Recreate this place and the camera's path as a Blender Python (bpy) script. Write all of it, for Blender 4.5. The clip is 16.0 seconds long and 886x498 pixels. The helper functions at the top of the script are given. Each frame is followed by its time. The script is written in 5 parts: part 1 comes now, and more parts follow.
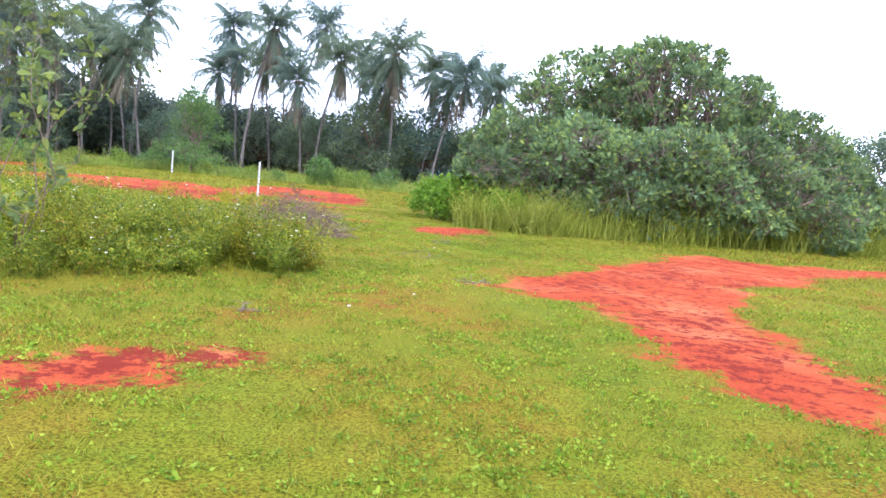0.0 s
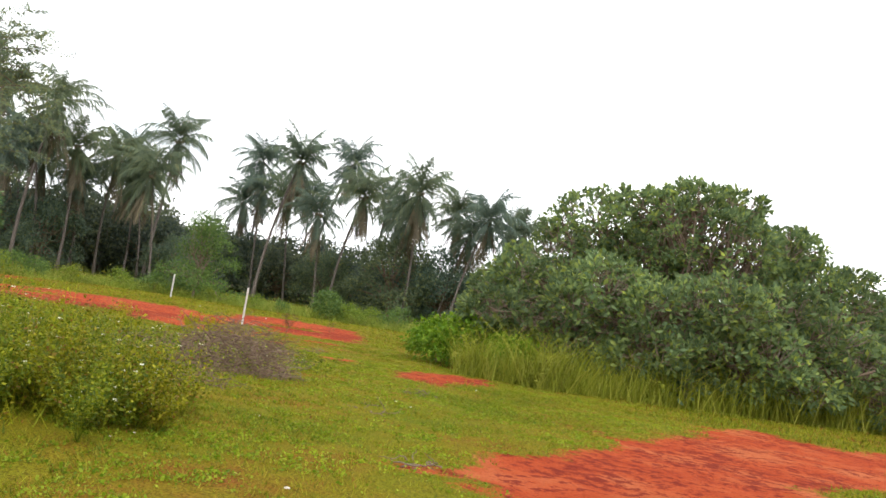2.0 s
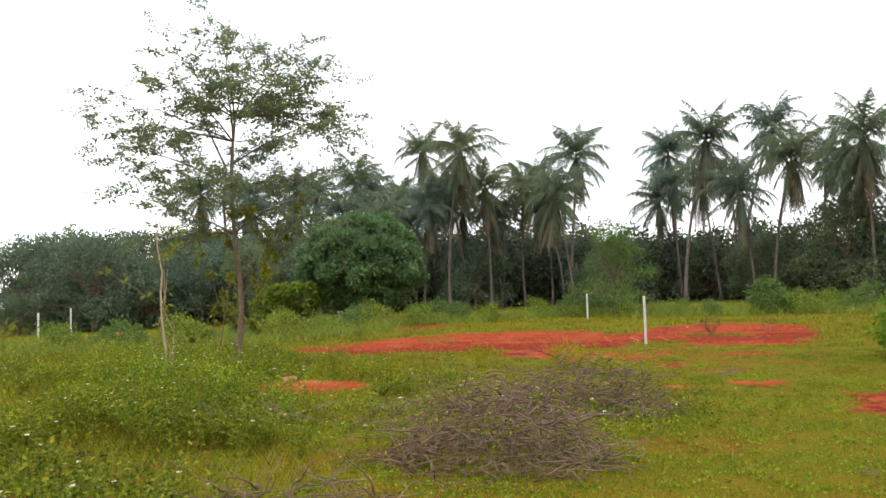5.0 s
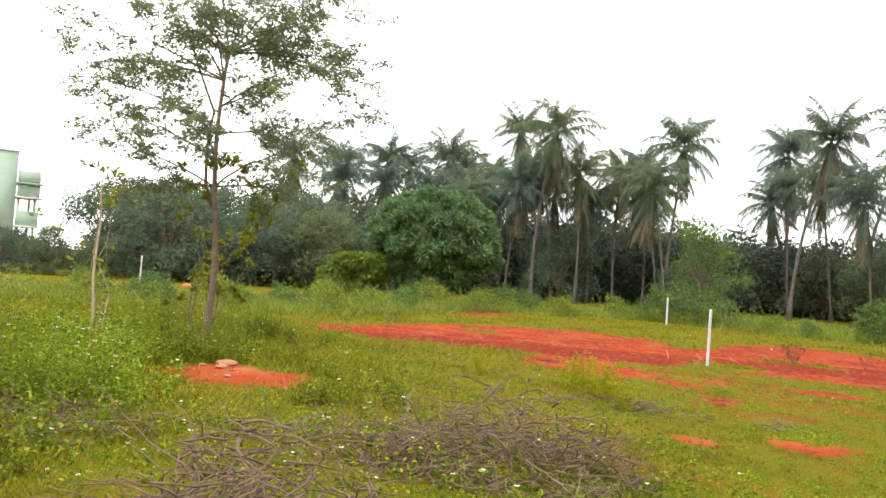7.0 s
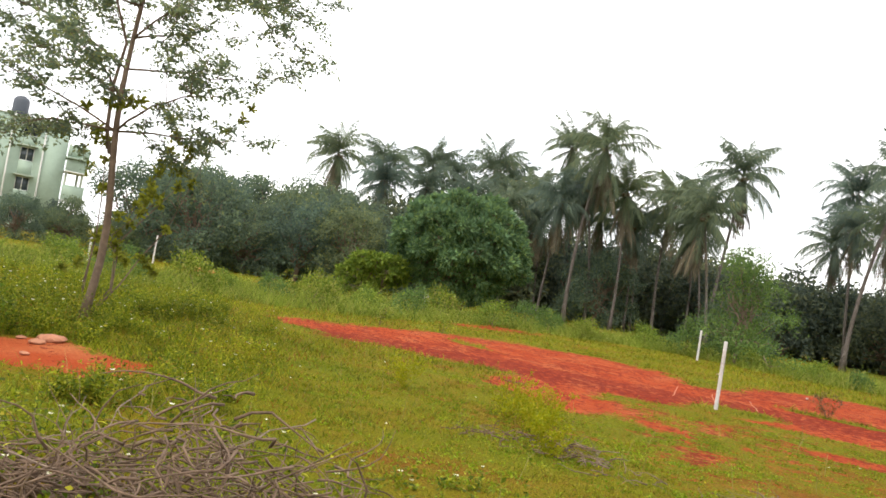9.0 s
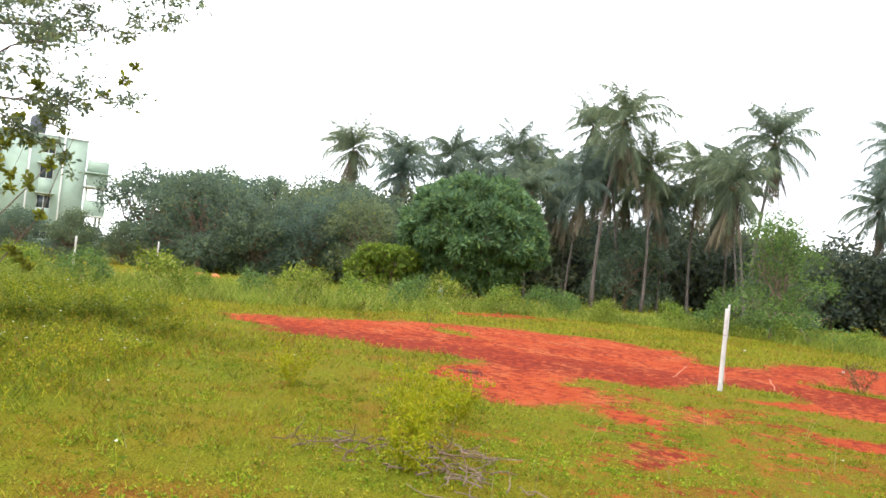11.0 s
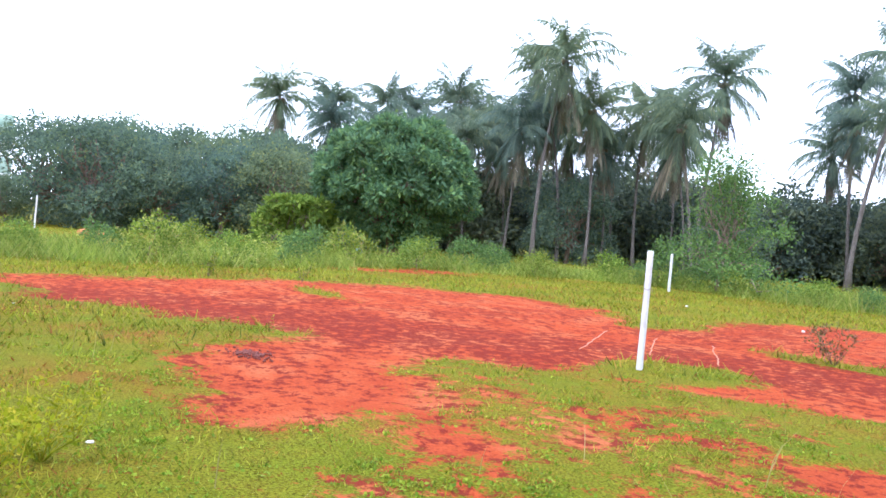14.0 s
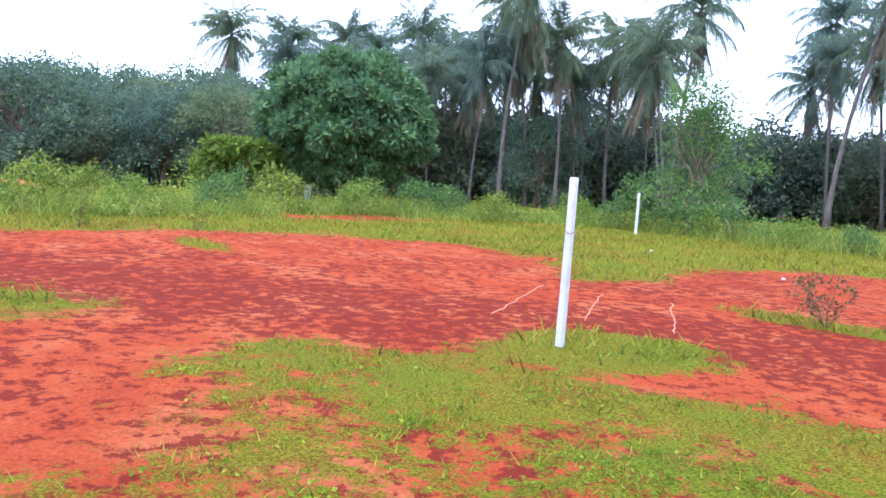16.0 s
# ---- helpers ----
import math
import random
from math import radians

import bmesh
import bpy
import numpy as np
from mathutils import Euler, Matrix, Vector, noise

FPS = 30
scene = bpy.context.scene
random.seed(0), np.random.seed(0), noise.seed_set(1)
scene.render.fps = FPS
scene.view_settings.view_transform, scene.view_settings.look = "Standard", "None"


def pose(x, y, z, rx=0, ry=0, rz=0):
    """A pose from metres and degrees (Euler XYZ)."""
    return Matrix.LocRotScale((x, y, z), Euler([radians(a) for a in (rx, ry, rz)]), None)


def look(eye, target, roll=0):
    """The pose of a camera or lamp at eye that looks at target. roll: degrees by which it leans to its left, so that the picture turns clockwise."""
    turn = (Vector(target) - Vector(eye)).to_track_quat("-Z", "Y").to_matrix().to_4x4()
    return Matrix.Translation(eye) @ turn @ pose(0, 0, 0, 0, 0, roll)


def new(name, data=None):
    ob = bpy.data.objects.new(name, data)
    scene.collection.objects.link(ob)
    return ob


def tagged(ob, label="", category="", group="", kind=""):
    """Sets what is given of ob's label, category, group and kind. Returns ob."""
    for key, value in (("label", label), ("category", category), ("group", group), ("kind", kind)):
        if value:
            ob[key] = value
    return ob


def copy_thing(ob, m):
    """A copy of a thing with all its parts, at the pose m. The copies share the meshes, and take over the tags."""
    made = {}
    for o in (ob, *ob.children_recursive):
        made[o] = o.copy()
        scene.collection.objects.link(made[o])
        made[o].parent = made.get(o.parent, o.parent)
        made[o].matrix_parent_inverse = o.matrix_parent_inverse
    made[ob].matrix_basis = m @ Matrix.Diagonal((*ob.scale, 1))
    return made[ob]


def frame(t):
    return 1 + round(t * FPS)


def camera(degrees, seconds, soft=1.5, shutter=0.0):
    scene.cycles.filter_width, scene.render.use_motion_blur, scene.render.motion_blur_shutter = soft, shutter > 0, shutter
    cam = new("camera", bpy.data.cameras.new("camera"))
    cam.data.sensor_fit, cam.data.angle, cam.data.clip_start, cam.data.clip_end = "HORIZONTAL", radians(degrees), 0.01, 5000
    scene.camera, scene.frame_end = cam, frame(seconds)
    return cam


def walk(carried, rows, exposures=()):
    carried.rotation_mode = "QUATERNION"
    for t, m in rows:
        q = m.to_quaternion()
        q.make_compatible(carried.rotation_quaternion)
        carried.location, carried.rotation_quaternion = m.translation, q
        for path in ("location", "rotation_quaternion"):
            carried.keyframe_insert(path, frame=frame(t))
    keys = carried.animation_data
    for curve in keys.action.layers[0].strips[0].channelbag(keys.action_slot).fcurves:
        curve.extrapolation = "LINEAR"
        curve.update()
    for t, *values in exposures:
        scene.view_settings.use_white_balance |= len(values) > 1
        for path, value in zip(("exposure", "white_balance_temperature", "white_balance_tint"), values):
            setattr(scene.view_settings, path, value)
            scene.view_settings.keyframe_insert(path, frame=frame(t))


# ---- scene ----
cam = camera(59.9, 16.0, soft=1.6)
PATH = [
    (0, (4.241, -1.599, 1.761), (3.994, 0.375, 1.555), 5.2),
    (0.5, (4.518, -0.643, 1.761), (4.289, 1.341, 1.67), 8.3),
    (1, (4.66, 0.08, 1.716), (4.372, 2.055, 1.846), 6.1),
    (1.5, (4.625, 0.81, 1.729), (4.304, 2.779, 1.882), 5.3),
    (2, (4.535, 1.688, 1.632), (4.179, 3.65, 1.791), 8.8),
    (2.5, (4.544, 2.684, 1.757), (3.872, 4.565, 1.87), 6.5),
    (3, (4.469, 3.76, 1.837), (3.302, 5.383, 1.887), 7.5),
    (3.5, (4.284, 4.609, 1.827), (3.085, 6.209, 1.886), 3.2),
    (4, (4.253, 5.499, 1.788), (3.09, 7.12, 1.918), 0.9),
    (4.5, (3.986, 6.476, 1.699), (2.703, 8.004, 1.837), -2.8),
    (7, (3.105, 10.78, 1.835), (1.574, 12.064, 1.898), 3.8),
    (7.5, (2.808, 11.585, 1.744), (1.285, 12.879, 1.818), 4.4),
    (8, (2.271, 12.566, 1.68), (0.73, 13.84, 1.748), 3.1),
    (8.5, (2.202, 13.268, 1.666), (0.563, 14.411, 1.757), 7.1),
    (9, (2.119, 14.05, 1.663), (0.497, 15.216, 1.748), 9.2),
    (11.5, (0.812, 17.623, 1.488), (-0.877, 18.692, 1.544), 5.2),
    (12, (0.329, 18.4, 1.462), (-1.363, 19.465, 1.477), 5.6),
    (12.5, (-0.128, 19.096, 1.443), (-1.805, 20.184, 1.378), 2.8),
    (13, (-0.514, 19.643, 1.424), (-2.149, 20.793, 1.364), 2.5),
    (13.5, (-1.02, 20.238, 1.412), (-2.657, 21.386, 1.364), 2.1),
    (14, (-1.335, 20.867, 1.374), (-2.949, 22.048, 1.338), 4.7),
    (14.5, (-1.857, 21.494, 1.299), (-3.447, 22.707, 1.251), 1.0),
    (15, (-2.269, 22.166, 1.277), (-3.775, 23.481, 1.225), 0.7),
    (15.5, (-2.564, 22.716, 1.295), (-4.123, 23.959, 1.131), 3.1),
    (16, (-2.823, 23.435, 1.274), (-4.394, 24.661, 1.104), 3.7),
]
walk(cam, [(t, look(eye, target, roll)) for t, eye, target, roll in PATH],
     [(0, 1.1, 5200, 19), (0.6, 0.9, 5550, 16), (1.0, 0.12, 6250, 10), (1.6, 0.16, 6400, 10), (2.0, 0.3, 6500, 10), (2.5, 0.55, 6500, 10), (3.5, 0.53, 6500, 10), (4.5, 0.0, 6500, 10), (7, 0.53, 6700, 10),
      (8, 0.3, 6700, 10), (9, 0.3, 6700, 10), (11.5, 0.85, 6150, 10), (13, 1.13, 5600, 11), (14.5, 0.92, 5050, 15), (16, 0.88, 4900, 16)])

# ---- sky and sun: bright overcast ----
SUN_EL, SUN_AZ = radians(58), radians(150)
world = bpy.data.worlds.new("world")
scene.world = world
world.use_nodes = True
wn, wl = world.node_tree.nodes, world.node_tree.links
sky = wn.new("ShaderNodeTexSky")
sky.sky_type, sky.sun_disc, sky.sun_elevation, sky.sun_rotation = "NISHITA", False, SUN_EL, SUN_AZ
tc = wn.new("ShaderNodeTexCoord")
cl = wn.new("ShaderNodeTexNoise")
cl.inputs["Scale"].default_value, cl.inputs["Detail"].default_value, cl.inputs["Roughness"].default_value = 2.2, 6, 0.55
mp = wn.new("ShaderNodeMapping")
mp.inputs["Scale"].default_value = (1, 1, 2.4)
wl.new(tc.outputs["Generated"], mp.inputs["Vector"])
wl.new(mp.outputs["Vector"], cl.inputs["Vector"])
cr = wn.new("ShaderNodeValToRGB")
cr.color_ramp.elements[0].position, cr.color_ramp.elements[0].color = 0.36, (0.62, 0.62, 0.62, 1)
cr.color_ramp.elements[1].position, cr.color_ramp.elements[1].color = 0.52, (0.97, 0.97, 0.97, 1)
wl.new(cl.outputs["Fac"], cr.inputs["Fac"])
wm = wn.new("ShaderNodeMix")
wm.data_type = "RGBA"
wl.new(cr.outputs["Color"], wm.inputs["Factor"])
wl.new(sky.outputs["Color"], wm.inputs["A"])
wm.inputs["B"].default_value = (15.0, 15.1, 15.6, 1)
bg = wn["Background"]
bg.inputs["Strength"].default_value = 0.12
wl.new(wm.outputs["Result"], bg.inputs["Color"])
sun = new("sun", bpy.data.lights.new("sun", "SUN"))
sun.data.energy, sun.data.angle, sun.data.color = 1.5, radians(14), (1.0, 0.95, 0.86)
sun.matrix_world = look((0, 0, 40), (-40 * math.cos(SUN_EL) * math.sin(SUN_AZ), -40 * math.cos(SUN_EL) * math.cos(SUN_AZ), 40 - 40 * math.sin(SUN_EL)))

rng = np.random.default_rng(7)


# ---- materials ----
def nodes_of(name):
    m = bpy.data.materials.new(name)
    m.use_nodes = True
    n, l = m.node_tree.nodes, m.node_tree.links
    return m, n, l, n["Principled BSDF"]


def ramp(n, stops):
    r = n.new("ShaderNodeValToRGB")
    e = r.color_ramp.elements
    e[0].position, e[0].color = stops[0][0], (*stops[0][1], 1)
    e[1].position, e[1].color = stops[-1][0], (*stops[-1][1], 1)
    for p, c in stops[1:-1]:
        k = e.new(p)
        k.color = (*c, 1)
    return r


def noise_tex(n, l, scale, detail=5, rough=0.6, vec=None):
    t = n.new("ShaderNodeTexNoise")
    t.inputs["Scale"].default_value, t.inputs["Detail"].default_value, t.inputs["Roughness"].default_value = scale, detail, rough
    if vec is None:
        vec = n.new("ShaderNodeTexCoord").outputs["Object"]
    l.new(vec, t.inputs["Vector"])
    return t


def mixc(n, l, fac, a, b, blend="MIX"):
    m = n.new("ShaderNodeMix")
    m.data_type, m.blend_type = "RGBA", blend
    for sock, v in (("Factor", fac), ("A", a), ("B", b)):
        if isinstance(v, (int, float)):
            m.inputs[sock].default_value = v
        elif isinstance(v, tuple):
            m.inputs[sock].default_value = (*v, 1)
        else:
            l.new(v, m.inputs[sock])
    return m.outputs["Result"]


def bump(n, l, height, bsdf, strength=0.4, dist=0.02):
    b = n.new("ShaderNodeBump")
    b.inputs["Strength"].default_value, b.inputs["Distance"].default_value = strength, dist
    l.new(height, b.inputs["Height"])
    l.new(b.outputs["Normal"], bsdf.inputs["Normal"])


def foliage(name, stops, through_light=0.35, rough=0.55, big=0.25, tree_var=0.0):
    """Leaf colour: each leaf takes its own shade, with slow drifts over the plant; some light passes through."""
    m, n, l, b = nodes_of(name)
    geo = n.new("ShaderNodeNewGeometry")
    r = ramp(n, stops)
    l.new(geo.outputs["Random Per Island"], r.inputs["Fac"])
    nz = noise_tex(n, l, 0.45, 3)
    r2 = ramp(n, [(0.3, (1 - big,) * 3), (0.7, (1 + big, 1 + big, 1 + big * 0.6))])
    l.new(nz.outputs["Fac"], r2.inputs["Fac"])
    col = mixc(n, l, 1.0, r.outputs["Color"], r2.outputs["Color"], "MULTIPLY")
    if tree_var:
        oi = n.new("ShaderNodeObjectInfo")
        r3 = ramp(n, [(0, (1 - tree_var, 1 - tree_var * 0.6, 1.0)), (1, (1 + tree_var, 1 + tree_var * 0.5, 0.8))])
        l.new(oi.outputs["Random"], r3.inputs["Fac"])
        col = mixc(n, l, 1.0, col, r3.outputs["Color"], "MULTIPLY")
    l.new(col, b.inputs["Base Color"])
    b.inputs["Roughness"].default_value = rough
    b.inputs["Specular IOR Level"].default_value = 0.12
    tr = n.new("ShaderNodeBsdfTranslucent")
    l.new(col, tr.inputs["Color"])
    mx = n.new("ShaderNodeMixShader")
    mx.inputs[0].default_value = through_light
    l.new(b.outputs[0], mx.inputs[1])
    l.new(tr.outputs[0], mx.inputs[2])
    l.new(mx.outputs[0], n["Material Output"].inputs["Surface"])
    return m


def bark(name, c1, c2, scale=6.0, rings=0.0):
    m, n, l, b = nodes_of(name)
    nz = noise_tex(n, l, scale, 6, 0.7)
    r = ramp(n, [(0.3, c1), (0.7, c2)])
    l.new(nz.outputs["Fac"], r.inputs["Fac"])
    h = nz.outputs["Fac"]
    col = r.outputs["Color"]
    if rings:
        w = n.new("ShaderNodeTexWave")
        w.bands_direction = "Z"
        w.inputs["Scale"].default_value, w.inputs["Distortion"].default_value = rings, 2.0
        l.new(n.new("ShaderNodeTexCoord").outputs["Object"], w.inputs["Vector"])
        col = mixc(n, l, 0.35, col, w.outputs["Color"], "MULTIPLY")
        h = w.outputs["Fac"]
    l.new(col, b.inputs["Base Color"])
    b.inputs["Roughness"].default_value = 0.9
    bump(n, l, h, b, 0.5, 0.03)
    return m


def plain(name, c, rough=0.7, vary=0.15, scale=3.0, metal=0.0, grime=None):
    m, n, l, b = nodes_of(name)
    nz = noise_tex(n, l, scale, 8, 0.65)
    lo, hi = tuple(v * (1 - vary) for v in c), tuple(min(1, v * (1 + vary)) for v in c)
    r = ramp(n, [(0.3, lo), (0.7, hi)])
    l.new(nz.outputs["Fac"], r.inputs["Fac"])
    col = r.outputs["Color"]
    if grime:
        g = noise_tex(n, l, scale * 0.35, 8, 0.75)
        gr = ramp(n, [(0.48, (0, 0, 0)), (0.72, (1, 1, 1))])
        l.new(g.outputs["Fac"], gr.inputs["Fac"])
        col = mixc(n, l, gr.outputs["Color"], col, grime)
    l.new(col, b.inputs["Base Color"])
    b.inputs["Roughness"].default_value, b.inputs["Metallic"].default_value = rough, metal
    bump(n, l, nz.outputs["Fac"], b, 0.2, 0.01)
    return m


def ground_material():
    m, n, l, b = nodes_of("red_earth_and_turf")
    pos = n.new("ShaderNodeTexCoord").outputs["Object"]
    soil = n.new("ShaderNodeAttribute")
    soil.attribute_name = "soil"
    crust = n.new("ShaderNodeAttribute")
    crust.attribute_name = "crust"

    def math_node(op, a, c):
        k = n.new("ShaderNodeMath")
        k.operation = op
        for i, v in enumerate((a, c)):
            if isinstance(v, (int, float)):
                k.inputs[i].default_value = v
            else:
                l.new(v, k.inputs[i])
        return k.outputs[0]

    # red soil: orange red, paler where washed, dark where an old crust still lies
    n1 = noise_tex(n, l, 0.9, 6, 0.6, pos)
    r1 = ramp(n, [(0.3, (0.29, 0.041, 0.014)), (0.5, (0.36, 0.066, 0.021)), (0.72, (0.44, 0.142, 0.056))])
    l.new(n1.outputs["Fac"], r1.inputs["Fac"])
    n2 = noise_tex(n, l, 38, 4, 0.7, pos)
    r2 = ramp(n, [(0.28, (0.55, 0.52, 0.50)), (0.62, (1.15, 1.15, 1.15))])
    l.new(n2.outputs["Fac"], r2.inputs["Fac"])
    soil_col = mixc(n, l, 0.8, r1.outputs["Color"], r2.outputs["Color"], "MULTIPLY")
    n3 = noise_tex(n, l, 6.0, 9, 0.70, pos)
    n7 = noise_tex(n, l, 13, 6, 0.75, pos)
    flake = math_node("ADD", math_node("MULTIPLY", n3.outputs["Fac"], 0.70), math_node("MULTIPLY", n7.outputs["Fac"], 0.30))
    cm = math_node("ADD", flake, math_node("MULTIPLY", crust.outputs["Fac"], 0.120))
    rc = ramp(n, [(0.580, (0, 0, 0)), (0.592, (1, 1, 1))])
    l.new(cm, rc.inputs["Fac"])
    soil_col = mixc(n, l, math_node("MULTIPLY", rc.outputs["Color"], 0.92), soil_col, (0.155, 0.019, 0.011))
    # turf between the blades: green and yellow moss, dry brown thatch
    n4 = noise_tex(n, l, 0.55, 7, 0.65, pos)
    r4 = ramp(n, [(0.28, (0.092, 0.122, 0.006)), (0.42, (0.138, 0.150, 0.007)), (0.56, (0.172, 0.138, 0.009)), (0.65, (0.19, 0.095, 0.012)), (0.76, (0.25, 0.070, 0.022))])
    l.new(n4.outputs["Fac"], r4.inputs["Fac"])
    n5 = noise_tex(n, l, 60, 3, 0.7, pos)
    r5 = ramp(n, [(0.34, (0.22, 0.13, 0.12)), (0.60, (1.3, 1.3, 1.3))])
    l.new(n5.outputs["Fac"], r5.inputs["Fac"])
    turf = mixc(n, l, 0.85, r4.outputs["Color"], r5.outputs["Color"], "MULTIPLY")
    # ragged edge between the two
    n6 = noise_tex(n, l, 5.0, 8, 0.75, pos)
    edge = math_node("ADD", soil.outputs["Fac"], math_node("MULTIPLY", math_node("SUBTRACT", n6.outputs["Fac"], 0.5), 1.5))
    re = ramp(n, [(0.42, (0, 0, 0)), (0.58, (1, 1, 1))])
    n9 = noise_tex(n, l, 24, 5, 0.75, pos)
    edge = math_node("ADD", edge, math_node("MULTIPLY", math_node("SUBTRACT", n9.outputs["Fac"], 0.5), 0.9))
    l.new(edge, re.inputs["Fac"])
    l.new(mixc(n, l, re.outputs["Color"], turf, soil_col), b.inputs["Base Color"])
    b.inputs["Roughness"].default_value = 0.95
    b.inputs["Specular IOR Level"].default_value = 0.05
    hh = math_node("ADD", n2.outputs["Fac"], math_node("MULTIPLY", n3.outputs["Fac"], 1.5))
    bump(n, l, hh, b, 0.9, 0.03)
    return m


M_GROUND = ground_material()
M_TURF = foliage("turf_blades", [(0, (0.046, 0.064, 0.005)), (0.3, (0.138, 0.160, 0.008)), (0.70, (0.240, 0.258, 0.014)), (0.88, (0.34, 0.335, 0.035)), (0.925, (0.29, 0.13, 0.03)), (1, (0.19, 0.06, 0.02))], 0.42)
M_DRY = foliage("dry_stalks", [(0, (0.22, 0.18, 0.06)), (1, (0.36, 0.31, 0.12))], 0.3)
M_WEED = foliage("meadow_weeds", [(0, (0.068, 0.088, 0.006)), (0.4, (0.185, 0.190, 0.008)), (0.75, (0.300, 0.280, 0.014)), (0.88, (0.40, 0.35, 0.03)), (0.92, (0.26, 0.13, 0.03)), (1, (0.17, 0.08, 0.03))], 0.42, big=0.4)
M_HERB = foliage("herb_leaves", [(0, (0.045, 0.078, 0.009)), (0.45, (0.135, 0.180, 0.011)), (0.8, (0.245, 0.275, 0.015)), (0.95, (0.40, 0.39, 0.03)), (1, (0.22, 0.11, 0.03))], 0.42, big=0.4)
M_YELLOW = foliage("yellow_herb", [(0, (0.20, 0.24, 0.006)), (0.6, (0.34, 0.35, 0.008)), (1, (0.42, 0.34, 0.02))], 0.45)
M_TALL = foliage("tall_grass", [(0, (0.095, 0.145, 0.020)), (0.5, (0.195, 0.250, 0.034)), (0.85, (0.30, 0.335, 0.060)), (1, (0.38, 0.33, 0.11))], 0.45, big=0.4)
M_CLOVER = foliage("clover_leaves", [(0, (0.085, 0.150, 0.008)), (0.5, (0.170, 0.250, 0.012)), (1, (0.30, 0.36, 0.03))], 0.42)
M_REDLEAF = foliage("reddish_leaves", [(0, (0.085, 0.050, 0.022)), (0.6, (0.15, 0.085, 0.035)), (1, (0.12, 0.16, 0.03))], 0.3)
M_FLOWER = plain("flower_petals", (0.70, 0.68, 0.50), 0.6, 0.05)
M_BUSH = foliage("cashew_leaves", [(0, (0.090, 0.140, 0.070)), (0.5, (0.155, 0.215, 0.098)), (0.85, (0.215, 0.280, 0.092)), (1, (0.30, 0.34, 0.07))], 0.45, big=0.42)
M_FRESH = foliage("fresh_shrub_leaves", [(0, (0.07, 0.15, 0.012)), (0.5, (0.13, 0.24, 0.016)), (1, (0.24, 0.35, 0.03))], 0.4)
M_LUSH = foliage("lush_weed_leaves", [(0, (0.055, 0.115, 0.010)), (0.5, (0.125, 0.205, 0.013)), (0.85, (0.22, 0.295, 0.020)), (1, (0.34, 0.38, 0.03))], 0.42, big=0.35)
M_MANGO = foliage("mango_leaves", [(0, (0.075, 0.140, 0.075)), (0.5, (0.120, 0.205, 0.098)), (0.85, (0.165, 0.255, 0.098)), (1, (0.21, 0.29, 0.09))], 0.35)
# lifted and blued: haze over the far trees is put into the leaf colour
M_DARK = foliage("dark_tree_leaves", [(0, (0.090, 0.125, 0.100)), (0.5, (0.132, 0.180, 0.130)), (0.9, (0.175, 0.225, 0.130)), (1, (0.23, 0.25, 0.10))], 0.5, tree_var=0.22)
# darker copy of the tree leaves: the grove's deep shade is in the colour
M_UNDER = foliage("undergrowth_leaves_painted_shade", [(0, (0.070, 0.094, 0.082)), (0.5, (0.104, 0.134, 0.110)), (1, (0.16, 0.18, 0.10))], 0.42, tree_var=0.2)
M_LIGHT = foliage("light_tree_leaves", [(0, (0.100, 0.160, 0.028)), (0.5, (0.165, 0.240, 0.038)), (1, (0.27, 0.33, 0.05))], 0.4)
M_FEATHER = foliage("feathery_leaves", [(0, (0.075, 0.135, 0.045)), (0.5, (0.115, 0.190, 0.055)), (1, (0.19, 0.27, 0.06))], 0.4)
M_AIRY = foliage("airy_tree_leaves", [(0, (0.125, 0.165, 0.112)), (0.5, (0.180, 0.230, 0.145)), (1, (0.27, 0.30, 0.11))], 0.6)
M_SHRUB = foliage("broad_shrub_leaves", [(0, (0.080, 0.110, 0.040)), (0.5, (0.125, 0.165, 0.048)), (1, (0.23, 0.26, 0.05))], 0.4)
M_OLIVE = foliage("olive_sapling_leaves", [(0, (0.130, 0.142, 0.022)), (0.5, (0.195, 0.208, 0.030)), (1, (0.30, 0.31, 0.035))], 0.5)
M_FRINGE = foliage("fringe_grass", [(0, (0.130, 0.155, 0.016)), (0.5, (0.250, 0.280, 0.030)), (1, (0.40, 0.39, 0.07))], 0.45, big=0.35)
# frond green paled towards blue-grey, so the colour carries the distant haze
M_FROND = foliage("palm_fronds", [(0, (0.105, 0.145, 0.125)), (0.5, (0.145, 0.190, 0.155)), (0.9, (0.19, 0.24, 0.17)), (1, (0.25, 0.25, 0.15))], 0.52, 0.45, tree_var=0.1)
M_DEADFROND = foliage("dry_palm_fronds", [(0, (0.10, 0.085, 0.062)), (0.6, (0.16, 0.135, 0.095)), (1, (0.25, 0.205, 0.13))], 0.2)
M_PALMTRUNK = bark("palm_trunk", (0.11, 0.09, 0.078), (0.21, 0.178, 0.155), 3.0, 9.0)
M_BARK = bark("brown_bark", (0.10, 0.065, 0.045), (0.23, 0.16, 0.11))
M_GREYBARK = bark("grey_bark", (0.15, 0.11, 0.078), (0.30, 0.235, 0.175))
M_AIRYBARK = bark("slender_tree_bark", (0.085, 0.056, 0.036), (0.190, 0.130, 0.085))
M_PALEBARK = bark("pale_bark", (0.24, 0.17, 0.10), (0.42, 0.32, 0.21))
M_TWIG = bark("weathered_twigs", (0.060, 0.034, 0.020), (0.230, 0.148, 0.092), 9)
M_PALETWIG = bark("pale_twigs", (0.120, 0.082, 0.056), (0.30, 0.220, 0.160), 9)
M_POST = plain("limewashed_concrete", (0.56, 0.53, 0.51), 0.85, 0.12, 12, 0, (0.42, 0.34, 0.31))
